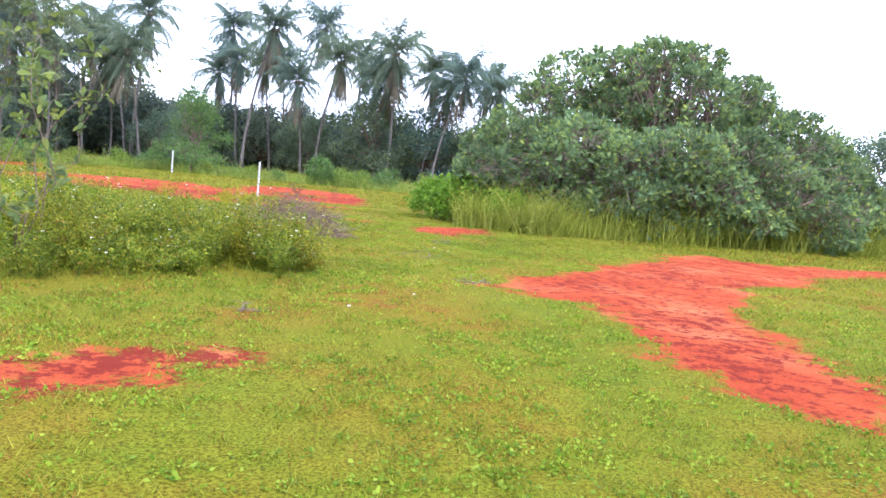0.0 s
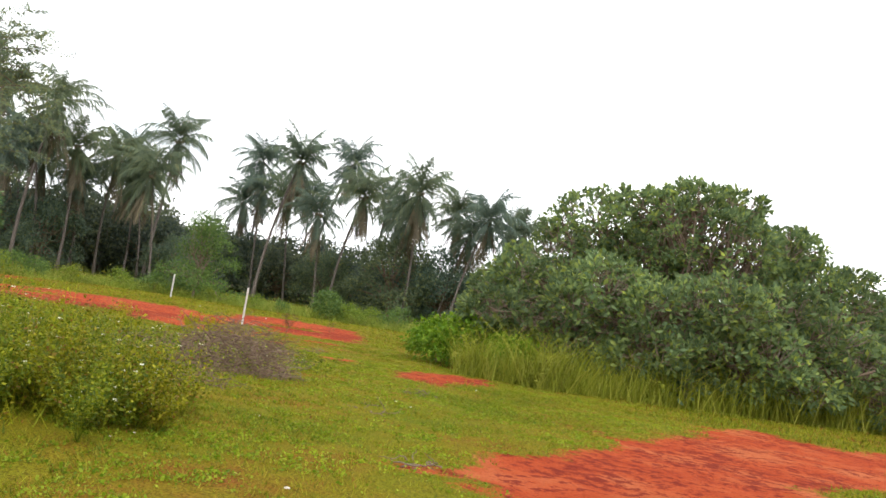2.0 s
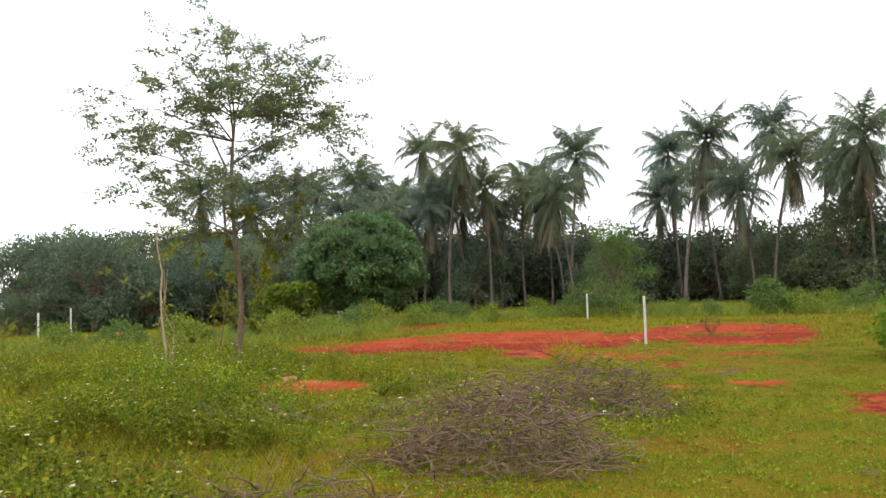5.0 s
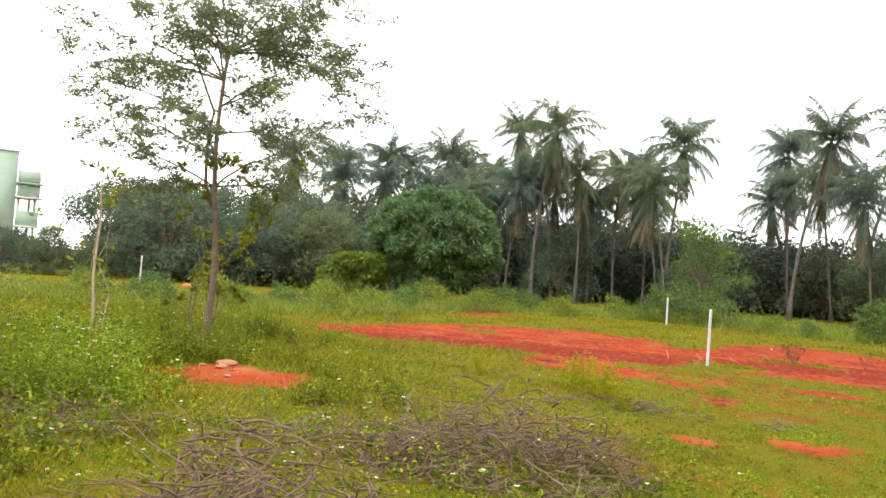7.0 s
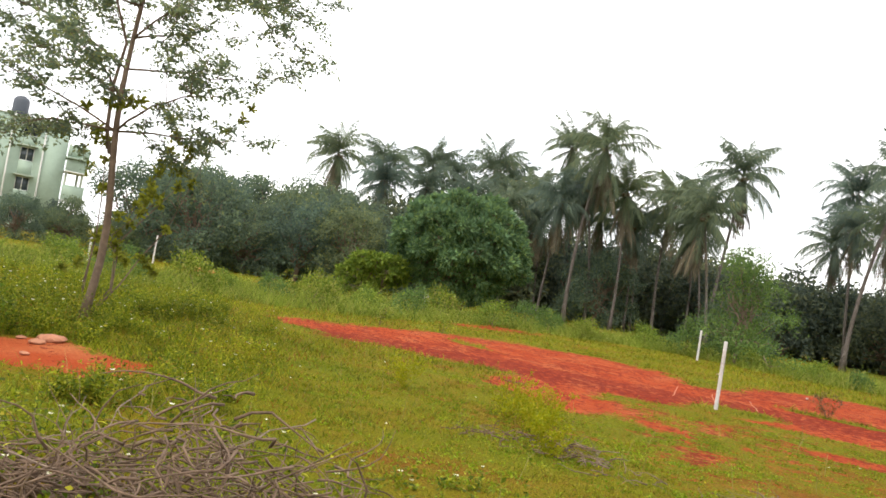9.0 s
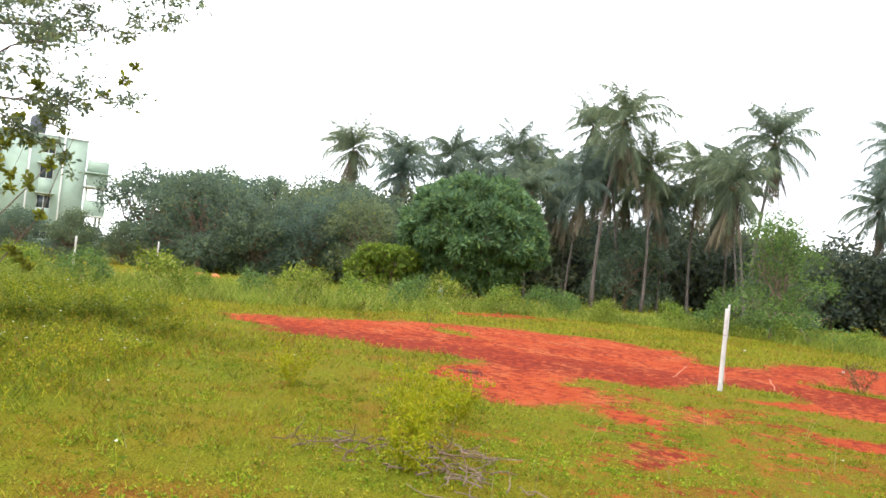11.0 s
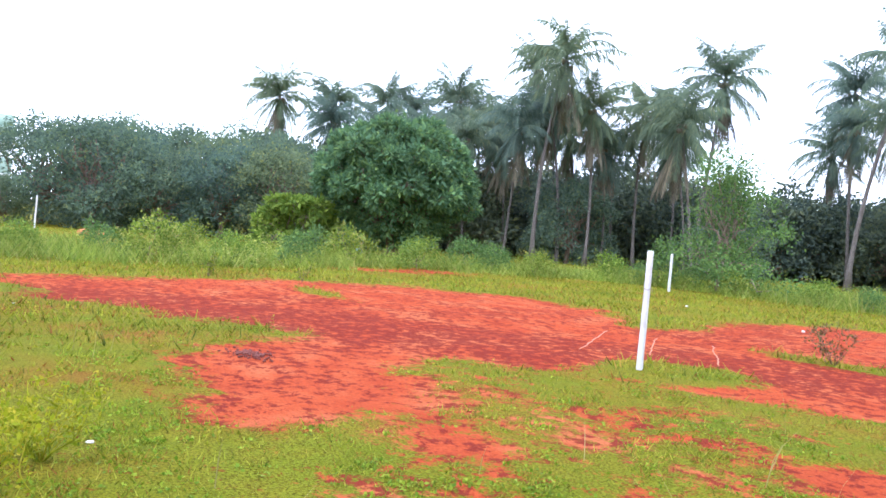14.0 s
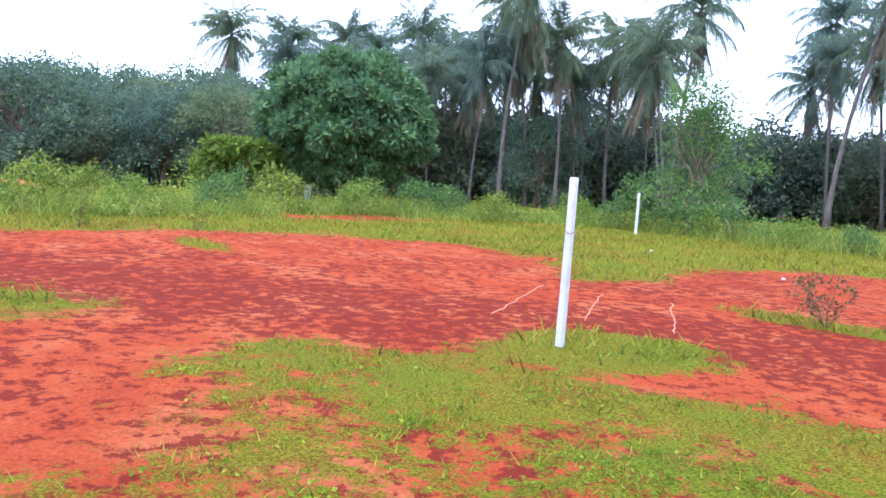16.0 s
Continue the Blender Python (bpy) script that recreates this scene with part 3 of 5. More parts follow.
PALMS_RIGHT = [(-38.7, 60.3, 10.9, 1.0), (-32, 61, 9.6, 1.1), (-33.2, 82.5, 10.4, 1.15), (-19, 67, 8.7, 1.0), (-16, 70, 11.2, 1.15), (-8, 76, 11.4, 1.1), (-4, 70, 10.4, 1.1), (-1, 74, 9.8, 1.0), (-43, 60, 11.2, 1.0), (-14, 78, 10.5, 1.0), (-3, 80, 11, 1.0), (4, 78, 10, 1.0), (-28, 88, 13, 1.0), (-43, 57, 9.5, 1.0), (-50, 67, 12, 1.0), (-39, 69, 10, 1.05), (-24, 72, 10.5, 1.0), (-17, 84, 13, 1.0)]
PALMS_BACK = [(-52, 62, 10.5, 1.0), (-50, 58, 9.2, 0.95), (-45, 64, 10, 1.0), (-43, 67, 9, 1.0), (-40, 63, 8.6, 0.9), (-37, 67, 9.4, 1.0), (-53, 69, 11.5, 1.0), (-57, 63, 11, 1.0), (-28, 75, 11, 1.0), (-12, 72, 9.5, 0.95), (-6, 72, 9, 0.95)]
for i, (x, y, h, s) in enumerate(PALMS_MAIN + PALMS_LEFT + PALMS_RIGHT + PALMS_BACK):
    k = (i * 5 + i // 6) % 6
    sc = h / 12
    rz = (i * 97) % 360
    lx = PALM_LEAN[k] * sc
    p = copy_thing(PALM_KINDS[k], pose(x - lx * math.cos(radians(rz)), y - lx * math.sin(radians(rz)), 0, 0, 0, rz))
    p.scale = (sc, sc, sc)
    # crowns keep their true size whatever the trunk's height
    for c in p.children:
        if not c.name.startswith("trunk"):
            m = s * (0.86 if x < -53 else 0.98) / sc
            c.scale = (m, m, m)
            o = Vector(c.location)
            heart = Vector((PALM_LEAN[k], 0.25 * math.sin(6 + k), 12))
            c.location = heart * (1 - m) + o * m
for p in PALM_KINDS:
    for c in list(p.children):
        bpy.data.objects.remove(c)
    bpy.data.objects.remove(p)


# ---- broad-leaved trees ----
def crown_leaves(b, lobes, clusters, per, leaf, spread, hang=0.3, shell=0.75, jitter=0.12):
    """Leaf clusters over the outer part of overlapping lobes (x, y, z, rx, ry, rz)."""
    lobes = np.asarray(lobes, float)
    area = lobes[:, 3] * lobes[:, 4] + lobes[:, 3] * lobes[:, 5]
    pick = rng.choice(len(lobes), clusters, p=area / area.sum())
    L = lobes[pick]
    d = rng.normal(size=(clusters, 3))
    d /= np.linalg.norm(d, axis=1)[:, None]
    d[:, 2] = np.where(d[:, 2] < -0.55, -d[:, 2], d[:, 2])
    r = shell + (1 - shell) * rng.random(clusters) + jitter * rng.normal(size=clusters) * 0.4
    c = L[:, :3] + d * L[:, 3:] * r[:, None]
    keep = np.ones(clusters, bool)
    for q in lobes:
        e = (c - q[:3]) / q[3:]
        keep &= (e ** 2).sum(1) > 0.45
    c, d = c[keep & (c[:, 2] > 0.15)], d[keep & (c[:, 2] > 0.15)]
    m = len(c)
    p = np.repeat(c, per, 0) + rng.normal(size=(m * per, 3)) * spread
    dd = np.repeat(d, per, 0) * 0.7 + rng.normal(size=(m * per, 3)) * 0.75
    dd[:, 2] -= hang
    ln = leaf * rng.uniform(0.65, 1.25, m * per)
    b.leaves(p, dd, ln, ln * 0.48)
    return c


def rosettes(b, wood, lobes, count, per, leaf, width=0.45, gap=0.0, grain=0.9, hang=0.0, ground=0.15):
    """Leaves in tufts at the twig ends, over the outer face of the lobes; gap leaves patches open."""
    lobes = np.asarray(lobes, float)
    area = lobes[:, 3] * lobes[:, 4] + lobes[:, 3] * lobes[:, 5]
    L = lobes[rng.choice(len(lobes), count, p=area / area.sum())]
    d = rng.normal(size=(count, 3))
    d /= np.linalg.norm(d, axis=1)[:, None]
    c = L[:, :3] + d * L[:, 3:] * rng.uniform(0.86, 1.08, count)[:, None]
    keep = c[:, 2] > ground
    for q in lobes:
        keep &= (((c - q[:3]) / q[3:]) ** 2).sum(1) > 0.7
    if gap:
        keep &= np.array([noise.noise(Vector(p) * grain) for p in c]) > gap - 0.5 + 0.25 * rng.normal(size=count)
    c, d = c[keep], d[keep]
    m = len(c)
    for p, q in zip(c[::2], d[::2]):
        wood.tube([p - q * 0.55 - np.array([0, 0, 0.25]), p - q * 0.22 + rng.normal(size=3) * 0.05, p], [0.016, 0.011, 0.006], 3, False)
    dd = np.repeat(d, per, 0) * 0.55 + rng.normal(size=(m * per, 3)) * 0.7 + np.array([0, 0, 0.25 - hang])
    dd /= np.linalg.norm(dd, axis=1)[:, None]
    ln = leaf * rng.uniform(0.6, 1.2, m * per)
    p = np.repeat(c, per, 0) + dd * leaf * 0.25 - np.repeat(d, per, 0) * (rng.random(m * per) * leaf * 0.8)[:, None]
    b.leaves(p, dd, ln, ln * width, 0.3, 1.2)


def tufted_tree(name, label, lobes, trunk_h, r, leafmat, count, per, leaf, barkmat, width=0.45, gap=0.0, grain=0.9, hang=0.0, category="tree", forks=3, inner=0, group="", twigmat=None):
    """A tree whose leaves stand in tufts: forked trunk, limbs into every lobe, twigs and leaves."""
    root = thing(name, (0, 0, 0), label, category, group)
    b = Build()
    forkpts = []
    for k in range(forks):
        a = k * 2 * math.pi / forks + 0.5
        pts = limb(b, (0.12 * math.cos(a), 0.12 * math.sin(a), -0.15), (trunk_h * 0.8 * math.cos(a), trunk_h * 0.8 * math.sin(a), trunk_h), r, r * 0.7, 0.25, 7)
        forkpts += list(pts[2:])
    forkpts = np.array(forkpts)
    for q in lobes:
        end = np.array([q[0], q[1], q[2] + q[5] * 0.3])
        a = forkpts[np.argmin(np.linalg.norm(forkpts - end, axis=1))]
        pts = limb(b, a, end, r * 0.5, r * 0.14, 0.3, 6, 8)
        for j in range(4):
            dv = rng.normal(size=3)
            limb(b, pts[rng.integers(3, 8)], end + dv / np.linalg.norm(dv) * np.array(q[3:]) * 0.85, r * 0.16, 0.012, 0.3, 4, 6)
    part("trunk", b, barkmat, root, smooth=True)
    wood, b = Build(), Build()
    rosettes(b, wood, lobes, count, per, leaf, width, gap, grain, hang)
    if inner:
        crown_leaves(b, [(q[0], q[1], q[2], q[3] * 0.8, q[4] * 0.8, q[5] * 0.8) for q in lobes], inner, 6, leaf * 1.1, 0.2)
    part("crown", b, leafmat, root)
    tagged(part("twig_tangle", wood, twigmat or barkmat, root), kind="stuff")
    return root


def limb(b, a, c, r0, r1, wiggle=0.12, sides=6, seg=6):
    a, c = np.asarray(a, float), np.asarray(c, float)
    u = np.linspace(0, 1, seg)[:, None]
    ln = np.linalg.norm(c - a)
    pts = a + (c - a) * u + rng.normal(size=(seg, 3)) * wiggle * ln * 0.25 * np.sin(u * math.pi)
    b.tube(pts, np.linspace(r0, r1, seg), sides)
    return pts


def broad_tree(name, label, lobes, trunk_h, r, leafmat, clusters, per, leaf, spread, barkmat=None, hang=0.3, group="", twigs=0):
    root = thing(name, (0, 0, 0), label, "tree" if "tree" in name else "shrub", group)
    b = Build()
    limb(b, (0, 0, -0.15), (0.1, 0.05, trunk_h), r * 1.25, r * 0.85, 0.08, 8)
    for q in lobes:
        limb(b, (0.1, 0.05, trunk_h * rng.uniform(0.55, 1.0)), (q[0] * 0.85, q[1] * 0.85, max(trunk_h * 0.9, q[2])), r * 0.55, r * 0.15, 0.3)
    part("trunk", b, barkmat or M_BARK, root, smooth=True)
    b = Build()
    cs = crown_leaves(b, lobes, clusters, per, leaf, spread, hang)
    part("crown", b, leafmat, root)
    if twigs:
        b = Build()
        for c in cs[rng.choice(len(cs), min(twigs, len(cs)), replace=False)]:
            q = np.asarray(lobes)[rng.integers(len(lobes))]
            a = c * 0.55 + np.array([0, 0, trunk_h * 0.3])
            limb(b, a, c + rng.normal(size=3) * 0.25, 0.025, 0.006, 0.5, 4, 5)
        tagged(part("twig_tangle", b, M_PALETWIG, root, "bare grey twigs showing between leaves"), kind="stuff")
    return root


def place(root, x, y, rz=0, s=1.0, sz=None):
    root.location = (x, y, ground_z(x, y) - 0.05)
    root.rotation_euler = (0, 0, radians(rz))
    root.scale = (s, s, sz or s)
    return root


# the round mango tree
lobes = [(0, 0, 3.4, 3.2, 3.2, 2.9)]
for i in range(52):
    q = (i + 0.5) / 52
    a, e = i * 2.39996, math.asin(min(0.97, q * 1.15 - 0.16))
    lobes.append((3.4 * math.cos(e) * math.cos(a), 3.4 * math.cos(e) * math.sin(a), 3.3 + 3.1 * math.sin(e) + 0.25 * math.sin(i * 5), rng.uniform(0.6, 1.0), rng.uniform(0.6, 1.0), rng.uniform(0.45, 0.7)))
place(tufted_tree("mango_tree", "dense round-crowned dark green mango tree on forked trunk", lobes, 1.5, 0.28, M_MANGO, 8600, 13, 0.31, M_BARK, 0.36, 0.18, 1.3, 0.35, inner=900), -36.2, 43.0, 40, 1.07)
lobes = [(0, 0, 1.5, 1.0, 1.0, 0.8)]
for i in range(22):
    a, z = i * 2.39996, rng.uniform(0.5, 2.6)
    rr, q = rng.uniform(0.5, 1.0) * (2.1 - 0.45 * abs(z - 1.1)), rng.uniform(0.35, 0.65)
    lobes.append((rr * math.cos(a), rr * math.sin(a), z, q, q, q * 0.6))
place(tufted_tree("young_tree", "low yellow-green young tree beside the mango", lobes, 0.7, 0.09, M_LIGHT, 900, 11, 0.34, M_BARK, 0.36, 0.22, 1.0, 0.3), -38.0, 38.2, 0, 1.05)

# dark trees of the left row and the undergrowth behind the palms: three kinds, repeated
def dark_kind(name, label, k, base, high, wide, n, clusters, leaf, leafmat=M_DARK):
    lobes = [(0, 0, high * 0.55, wide * 0.7, wide * 0.7, high * 0.34)]
    for i in range(n):
        a = i * 2.4 + k
        z = rng.uniform(base, high * 0.92)
        rr = wide * math.sqrt(max(0.1, 1 - (z / high - 0.4) ** 2 / 0.36)) * rng.uniform(0.45, 1.0)
        s = rng.uniform(0.65, 1.25)
        lobes.append((rr * math.cos(a), rr * math.sin(a), z, s, s * rng.uniform(0.8, 1.2), s * rng.uniform(0.6, 0.9)))
    t = broad_tree(name, label, lobes, high * 0.3, 0.17, leafmat, clusters, 17, leaf, 0.26, group="dark trees of the grove")
    t.location = (0, 0, -60)
    return t


def spread_out(kinds, rows):
    for i, (x, y, s) in enumerate(rows):
        c = copy_thing(kinds[i % len(kinds)], pose(x, y, -0.05, 0, 0, (i * 137) % 360))
        c.scale = (s * 1.05, s * 1.05, s)


def forget(kinds):
    for p in kinds:
        for c in list(p.children):
            bpy.data.objects.remove(c)
        bpy.data.objects.remove(p)


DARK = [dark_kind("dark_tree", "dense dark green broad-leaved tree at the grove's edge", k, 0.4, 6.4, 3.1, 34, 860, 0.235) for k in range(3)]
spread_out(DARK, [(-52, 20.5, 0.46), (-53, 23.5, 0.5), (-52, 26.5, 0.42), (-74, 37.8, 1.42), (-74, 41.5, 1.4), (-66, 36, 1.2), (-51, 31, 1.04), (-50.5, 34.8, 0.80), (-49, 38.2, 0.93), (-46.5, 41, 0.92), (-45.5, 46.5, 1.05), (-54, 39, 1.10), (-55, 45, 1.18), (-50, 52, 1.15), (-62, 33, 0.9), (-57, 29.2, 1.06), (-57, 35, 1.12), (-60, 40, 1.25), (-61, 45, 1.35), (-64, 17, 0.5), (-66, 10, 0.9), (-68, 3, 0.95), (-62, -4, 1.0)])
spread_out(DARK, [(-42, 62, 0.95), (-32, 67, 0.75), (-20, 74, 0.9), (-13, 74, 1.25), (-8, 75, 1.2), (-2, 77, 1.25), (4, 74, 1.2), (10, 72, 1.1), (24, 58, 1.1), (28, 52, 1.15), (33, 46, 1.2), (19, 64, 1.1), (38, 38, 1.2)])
forget(DARK)
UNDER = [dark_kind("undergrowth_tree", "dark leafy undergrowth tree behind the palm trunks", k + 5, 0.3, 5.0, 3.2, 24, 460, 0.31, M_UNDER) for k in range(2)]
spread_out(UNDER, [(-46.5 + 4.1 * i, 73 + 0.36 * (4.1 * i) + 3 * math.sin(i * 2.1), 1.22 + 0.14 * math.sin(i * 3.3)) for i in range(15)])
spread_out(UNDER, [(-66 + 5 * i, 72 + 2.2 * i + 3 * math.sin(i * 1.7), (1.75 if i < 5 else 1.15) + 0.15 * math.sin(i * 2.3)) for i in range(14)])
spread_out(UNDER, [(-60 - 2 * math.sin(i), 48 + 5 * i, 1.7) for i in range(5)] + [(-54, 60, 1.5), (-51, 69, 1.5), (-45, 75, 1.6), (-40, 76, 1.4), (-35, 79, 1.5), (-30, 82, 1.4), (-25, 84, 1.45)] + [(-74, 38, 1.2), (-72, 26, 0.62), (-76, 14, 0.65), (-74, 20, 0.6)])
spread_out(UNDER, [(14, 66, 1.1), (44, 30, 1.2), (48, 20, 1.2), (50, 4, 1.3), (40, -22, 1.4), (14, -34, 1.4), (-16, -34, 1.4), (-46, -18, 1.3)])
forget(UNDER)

# feathery light tree by the far post, grey-green round bush, weeds' taller bushes
lobes = []
for i in range(38):
    z = 0.4 + 4.9 * rng.random() ** 1.25
    rr, a, s = (3.0 - 0.45 * z) * rng.uniform(0.15, 1.1), rng.uniform(0, 6.28), rng.uniform(0.35, 0.85)
    lobes.append((rr * math.cos(a), rr * math.sin(a), z, s, s, s * 0.6))
place(broad_tree("feathery_tree", "light green feathery tree beside the far post", lobes, 1.4, 0.08, M_FEATHER, 1150, 12, 0.14, 0.22, hang=0.0, twigs=40), -19.4, 47.6, 30, 1.0)
lobes = [(0, 0, 0.95, 0.85, 0.85, 0.85), (0.3, 0.2, 0.5, 0.7, 0.7, 0.5)]
place(broad_tree("round_bush", "small grey-green round bush in the far weeds", lobes, 0.3, 0.04, M_FEATHER, 330, 9, 0.16, 0.14), -10.5, 47.5)

# the spreading bush by the track
dome = [(0, 0.5, 4.6, 3.1, 3.0, 2.5), (-3.4, 0.2, 4.2, 2.5, 2.4, 2.1), (-5.6, -0.6, 2.6, 2.0, 2.0, 1.8), (3.6, 0.8, 4.0, 2.4, 2.4, 1.9), (5.8, 0.2, 3.4, 2.1, 2.3, 1.8), (3.4, 0.6, 5.4, 1.7, 1.7, 1.1), (-1.6, 0.2, 5.9, 1.6, 1.6, 1.0), (1.2, 0.6, 6.4, 1.7, 1.6, 1.0), (-0.2, 0.4, 6.5, 1.0, 1.0, 0.8)]
skirt = [(-6.6, -2.6, 1.5, 1.5, 1.5, 1.2), (-3.5, -3.4, 2.2, 2.2, 1.9, 1.7), (-0.2, -3.8, 2.3, 2.3, 1.9, 1.8), (3.2, -2.6, 2.4, 2.5, 2.1, 1.9), (7.4, 0.8, 2.5, 1.7, 2.0, 1.6), (6.2, -2.0, 1.8, 1.8, 1.8, 1.4), (1.2, -4.4, 1.2, 1.8, 1.3, 1.0), (4.6, -4.0, 1.2, 1.8, 1.3, 1.0), (-2.4, -4.6, 1.1, 1.6, 1.2, 1.0), (7.6, -1.2, 1.2, 1.5, 1.5, 1.1)]
lobes = []
for q in dome + skirt:
    for k in range(13):
        d = rng.normal(size=3)
        d /= np.linalg.norm(d)
        d[2] = abs(d[2]) if q[2] > 3 else d[2]
        e = rng.uniform(0.34, 0.52)
        lobes.append((q[0] + d[0] * q[3] * 0.66, q[1] + d[1] * q[4] * 0.66, max(0.5, q[2] + d[2] * q[5] * 0.66), q[3] * e, q[4] * e, q[5] * e))
place(tufted_tree("cashew_tree", "wide spreading grey-green cashew tree with bare twigs", lobes, 1.2, 0.16, M_BUSH, 19000, 11, 0.22, M_BARK, 0.5, 0.24, 0.8, 0.05, forks=5, inner=1300, twigmat=M_GREYBARK), 8.3, 29.3, 14)
for x, y, s in ((1.6, 24.6, 1.0), (3.0, 23.9, 0.8), (0.4, 26.2, 0.9)):
    lobes = [(0, 0, 0.8, 0.95, 0.9, 0.8), (0.7, 0.2, 0.6, 0.7, 0.7, 0.6), (-0.6, -0.3, 0.55, 0.7, 0.7, 0.55), (0.1, -0.5, 1.1, 0.55, 0.5, 0.5)]
    place(broad_tree("fresh_shrub", "bright green leafy shrub beside the cashew tree", lobes, 0.3, 0.03, M_FRESH, 420, 8, 0.17, 0.13, group="fresh shrubs by the cashew tree"), x, y, x * 80, s)


# ---- the slender airy tree in the meadow ----
def airy_tree():
    root = thing("airy_tree", (-10.8, 16.7, ground_z(-10.8, 16.7) - 0.05), "slender sparse-leaved tree with flat airy crown", "tree")
    b = Build()
    side, deep = np.array([0.63, 0.78, 0.0]), np.array([-0.78, 0.63, 0.0])
    at = lambda along, away, z: side * along + deep * away + np.array([0, 0, z])
    z = np.linspace(0, 5.6, 12)
    trunk = np.stack([at(0.10 * math.sin(q * 1.1) + 0.02 * q, 0.06 * math.sin(q * 1.7), q) for q in z])
    b.tube(trunk, 0.030 + 0.036 * (1 - z / 5.6) + 0.03 * np.exp(-z * 5), 8)
    stem = np.array([at(-0.02, 0, 2.7), at(-0.16, 0.05, 3.1), at(-0.20, 0.08, 3.8), at(-0.12, 0.1, 4.5), at(-0.5, 0.1, 5.4), at(-0.8, 0.0, 6.3)])
    b.tube(stem, np.linspace(0.038, 0.016, 6), 6)
    part("trunk", b, M_AIRYBARK, root, smooth=True)
    leafy = []
    # where each bough leaves the trunk, where it bends, and where it ends
    low = ((2.8, -0.9, 0.2, 3.2, -2.0, 0.3, 3.1), (3.0, -1.0, -0.5, 3.6, -2.1, -0.8, 3.8), (3.0, 0.7, 0.2, 3.2, 1.9, 0.4, 3.2), (3.3, 0.9, -0.5, 3.8, 2.2, -0.7, 3.7), (3.6, -1.2, 0.5, 4.3, -2.5, 0.7, 4.4), (3.9, 0.8, 0.9, 4.4, 1.7, 1.4, 4.4), (3.5, 0.0, -0.8, 4.0, 0.2, -1.7, 4.2))
    middle = ((4.2, -1.4, -0.3, 5.0, -3.1, -0.3, 4.9), (4.6, 1.0, -0.7, 5.1, 2.1, -1.1, 5.2), (4.9, -1.0, 0.9, 5.5, -2.2, 1.3, 5.8), (5.5, 1.3, 0.2, 6.0, 2.4, 0.3, 5.9), (5.5, 2.0, 0.0, 5.9, 2.7, 0.1, 4.7), (5.0, -1.4, 0.0, 5.8, -2.5, 0.1, 6.1), (4.4, 0.1, 1.0, 5.0, 0.3, 2.0, 5.3), (5.0, -1.6, 0.4, 5.6, -3.2, 0.6, 5.4), (5.5, 1.7, 0.6, 6.0, 2.6, 0.9, 5.7))
    high = ((5.5, -0.5, -0.4, 6.3, -1.0, -0.7, 7.1), (5.6, 0.3, 0.3, 6.5, 0.5, 0.5, 7.6), (5.6, 0.9, -0.3, 6.4, 1.6, -0.5, 7.4), (5.2, 0.1, -0.9, 5.8, 0.2, -1.9, 6.2), (5.5, 0.8, 0.8, 6.2, 1.5, 1.5, 6.7), (5.3, -0.7, 0.7, 6.2, -1.2, 1.4, 6.7), (5.5, 1.8, -0.5, 6.4, 2.6, -0.7, 6.3), (5.5, -1.0, 0.1, 6.3, -1.9, 0.2, 6.9), (5.6, 1.2, 0.2, 6.6, 2.3, 0.3, 7.0), (5.6, 0.0, -0.3, 6.8, -0.2, -0.4, 7.7))
    u = np.linspace(0, 1, 9)[:, None]
    for z0, a1, w1, z1, a2, w2, z2 in low + middle + high:
        a2, z2 = a2 * 0.87, z2 - 0.4 * max(0, min(1, z2 - 6))
        p0 = trunk[np.argmin(np.abs(z - z0))]
        pts = p0 * (1 - u) ** 2 + at(a1, w1, z1) * 2 * u * (1 - u) + at(a2, w2, z2) * u ** 2 + rng.normal(size=(9, 3)) * 0.035 * u
        wood = Build()
        wood.tube(pts, np.linspace(0.021, 0.006, 9), 6)
        out = pts[-1] - pts[0]
        out /= np.linalg.norm(out)
        for k in range(10):
            s0 = pts[2 + (k * 7) // 10]
            d = out * rng.uniform(0.2, 1.0) + rng.normal(size=3) * np.array([0.7, 0.7, 0.30])
            d /= np.linalg.norm(d)
            tw = limb(wood, s0, s0 + d * rng.uniform(0.4, 0.95) - np.array([0, 0, 0.08]), 0.007, 0.003, 0.25, 4, 6)
            for m in range(5):
                q0 = tw[rng.integers(1, 6)]
                e = d + rng.normal(size=3) * np.array([0.8, 0.8, 0.3])
                e /= np.linalg.norm(e)
                t2 = limb(wood, q0, q0 + e * rng.uniform(0.15, 0.42) - np.array([0, 0, 0.05]), 0.005, 0.002, 0.2, 3, 4)
                leafy += [t2[1], t2[2], t2[3]]
            leafy.append(tw[5])
        part("bough", wood, M_AIRYBARK, root)
    leafy = np.array(leafy)
    b = Build()
    per = 8
    p = np.repeat(leafy, per, 0) + rng.normal(size=(len(leafy) * per, 3)) * np.array([0.06, 0.06, 0.03])
    ln = rng.uniform(0.05, 0.11, len(p))
    b.leaves(p, rng.normal(size=(len(p), 3)) * np.array([1, 1, 0.5]) + np.array([0, 0, -0.35]), ln, ln * 0.46, 0.25, 1.0)
    part("crown", b, M_AIRY, root)
    return root


airy_tree()


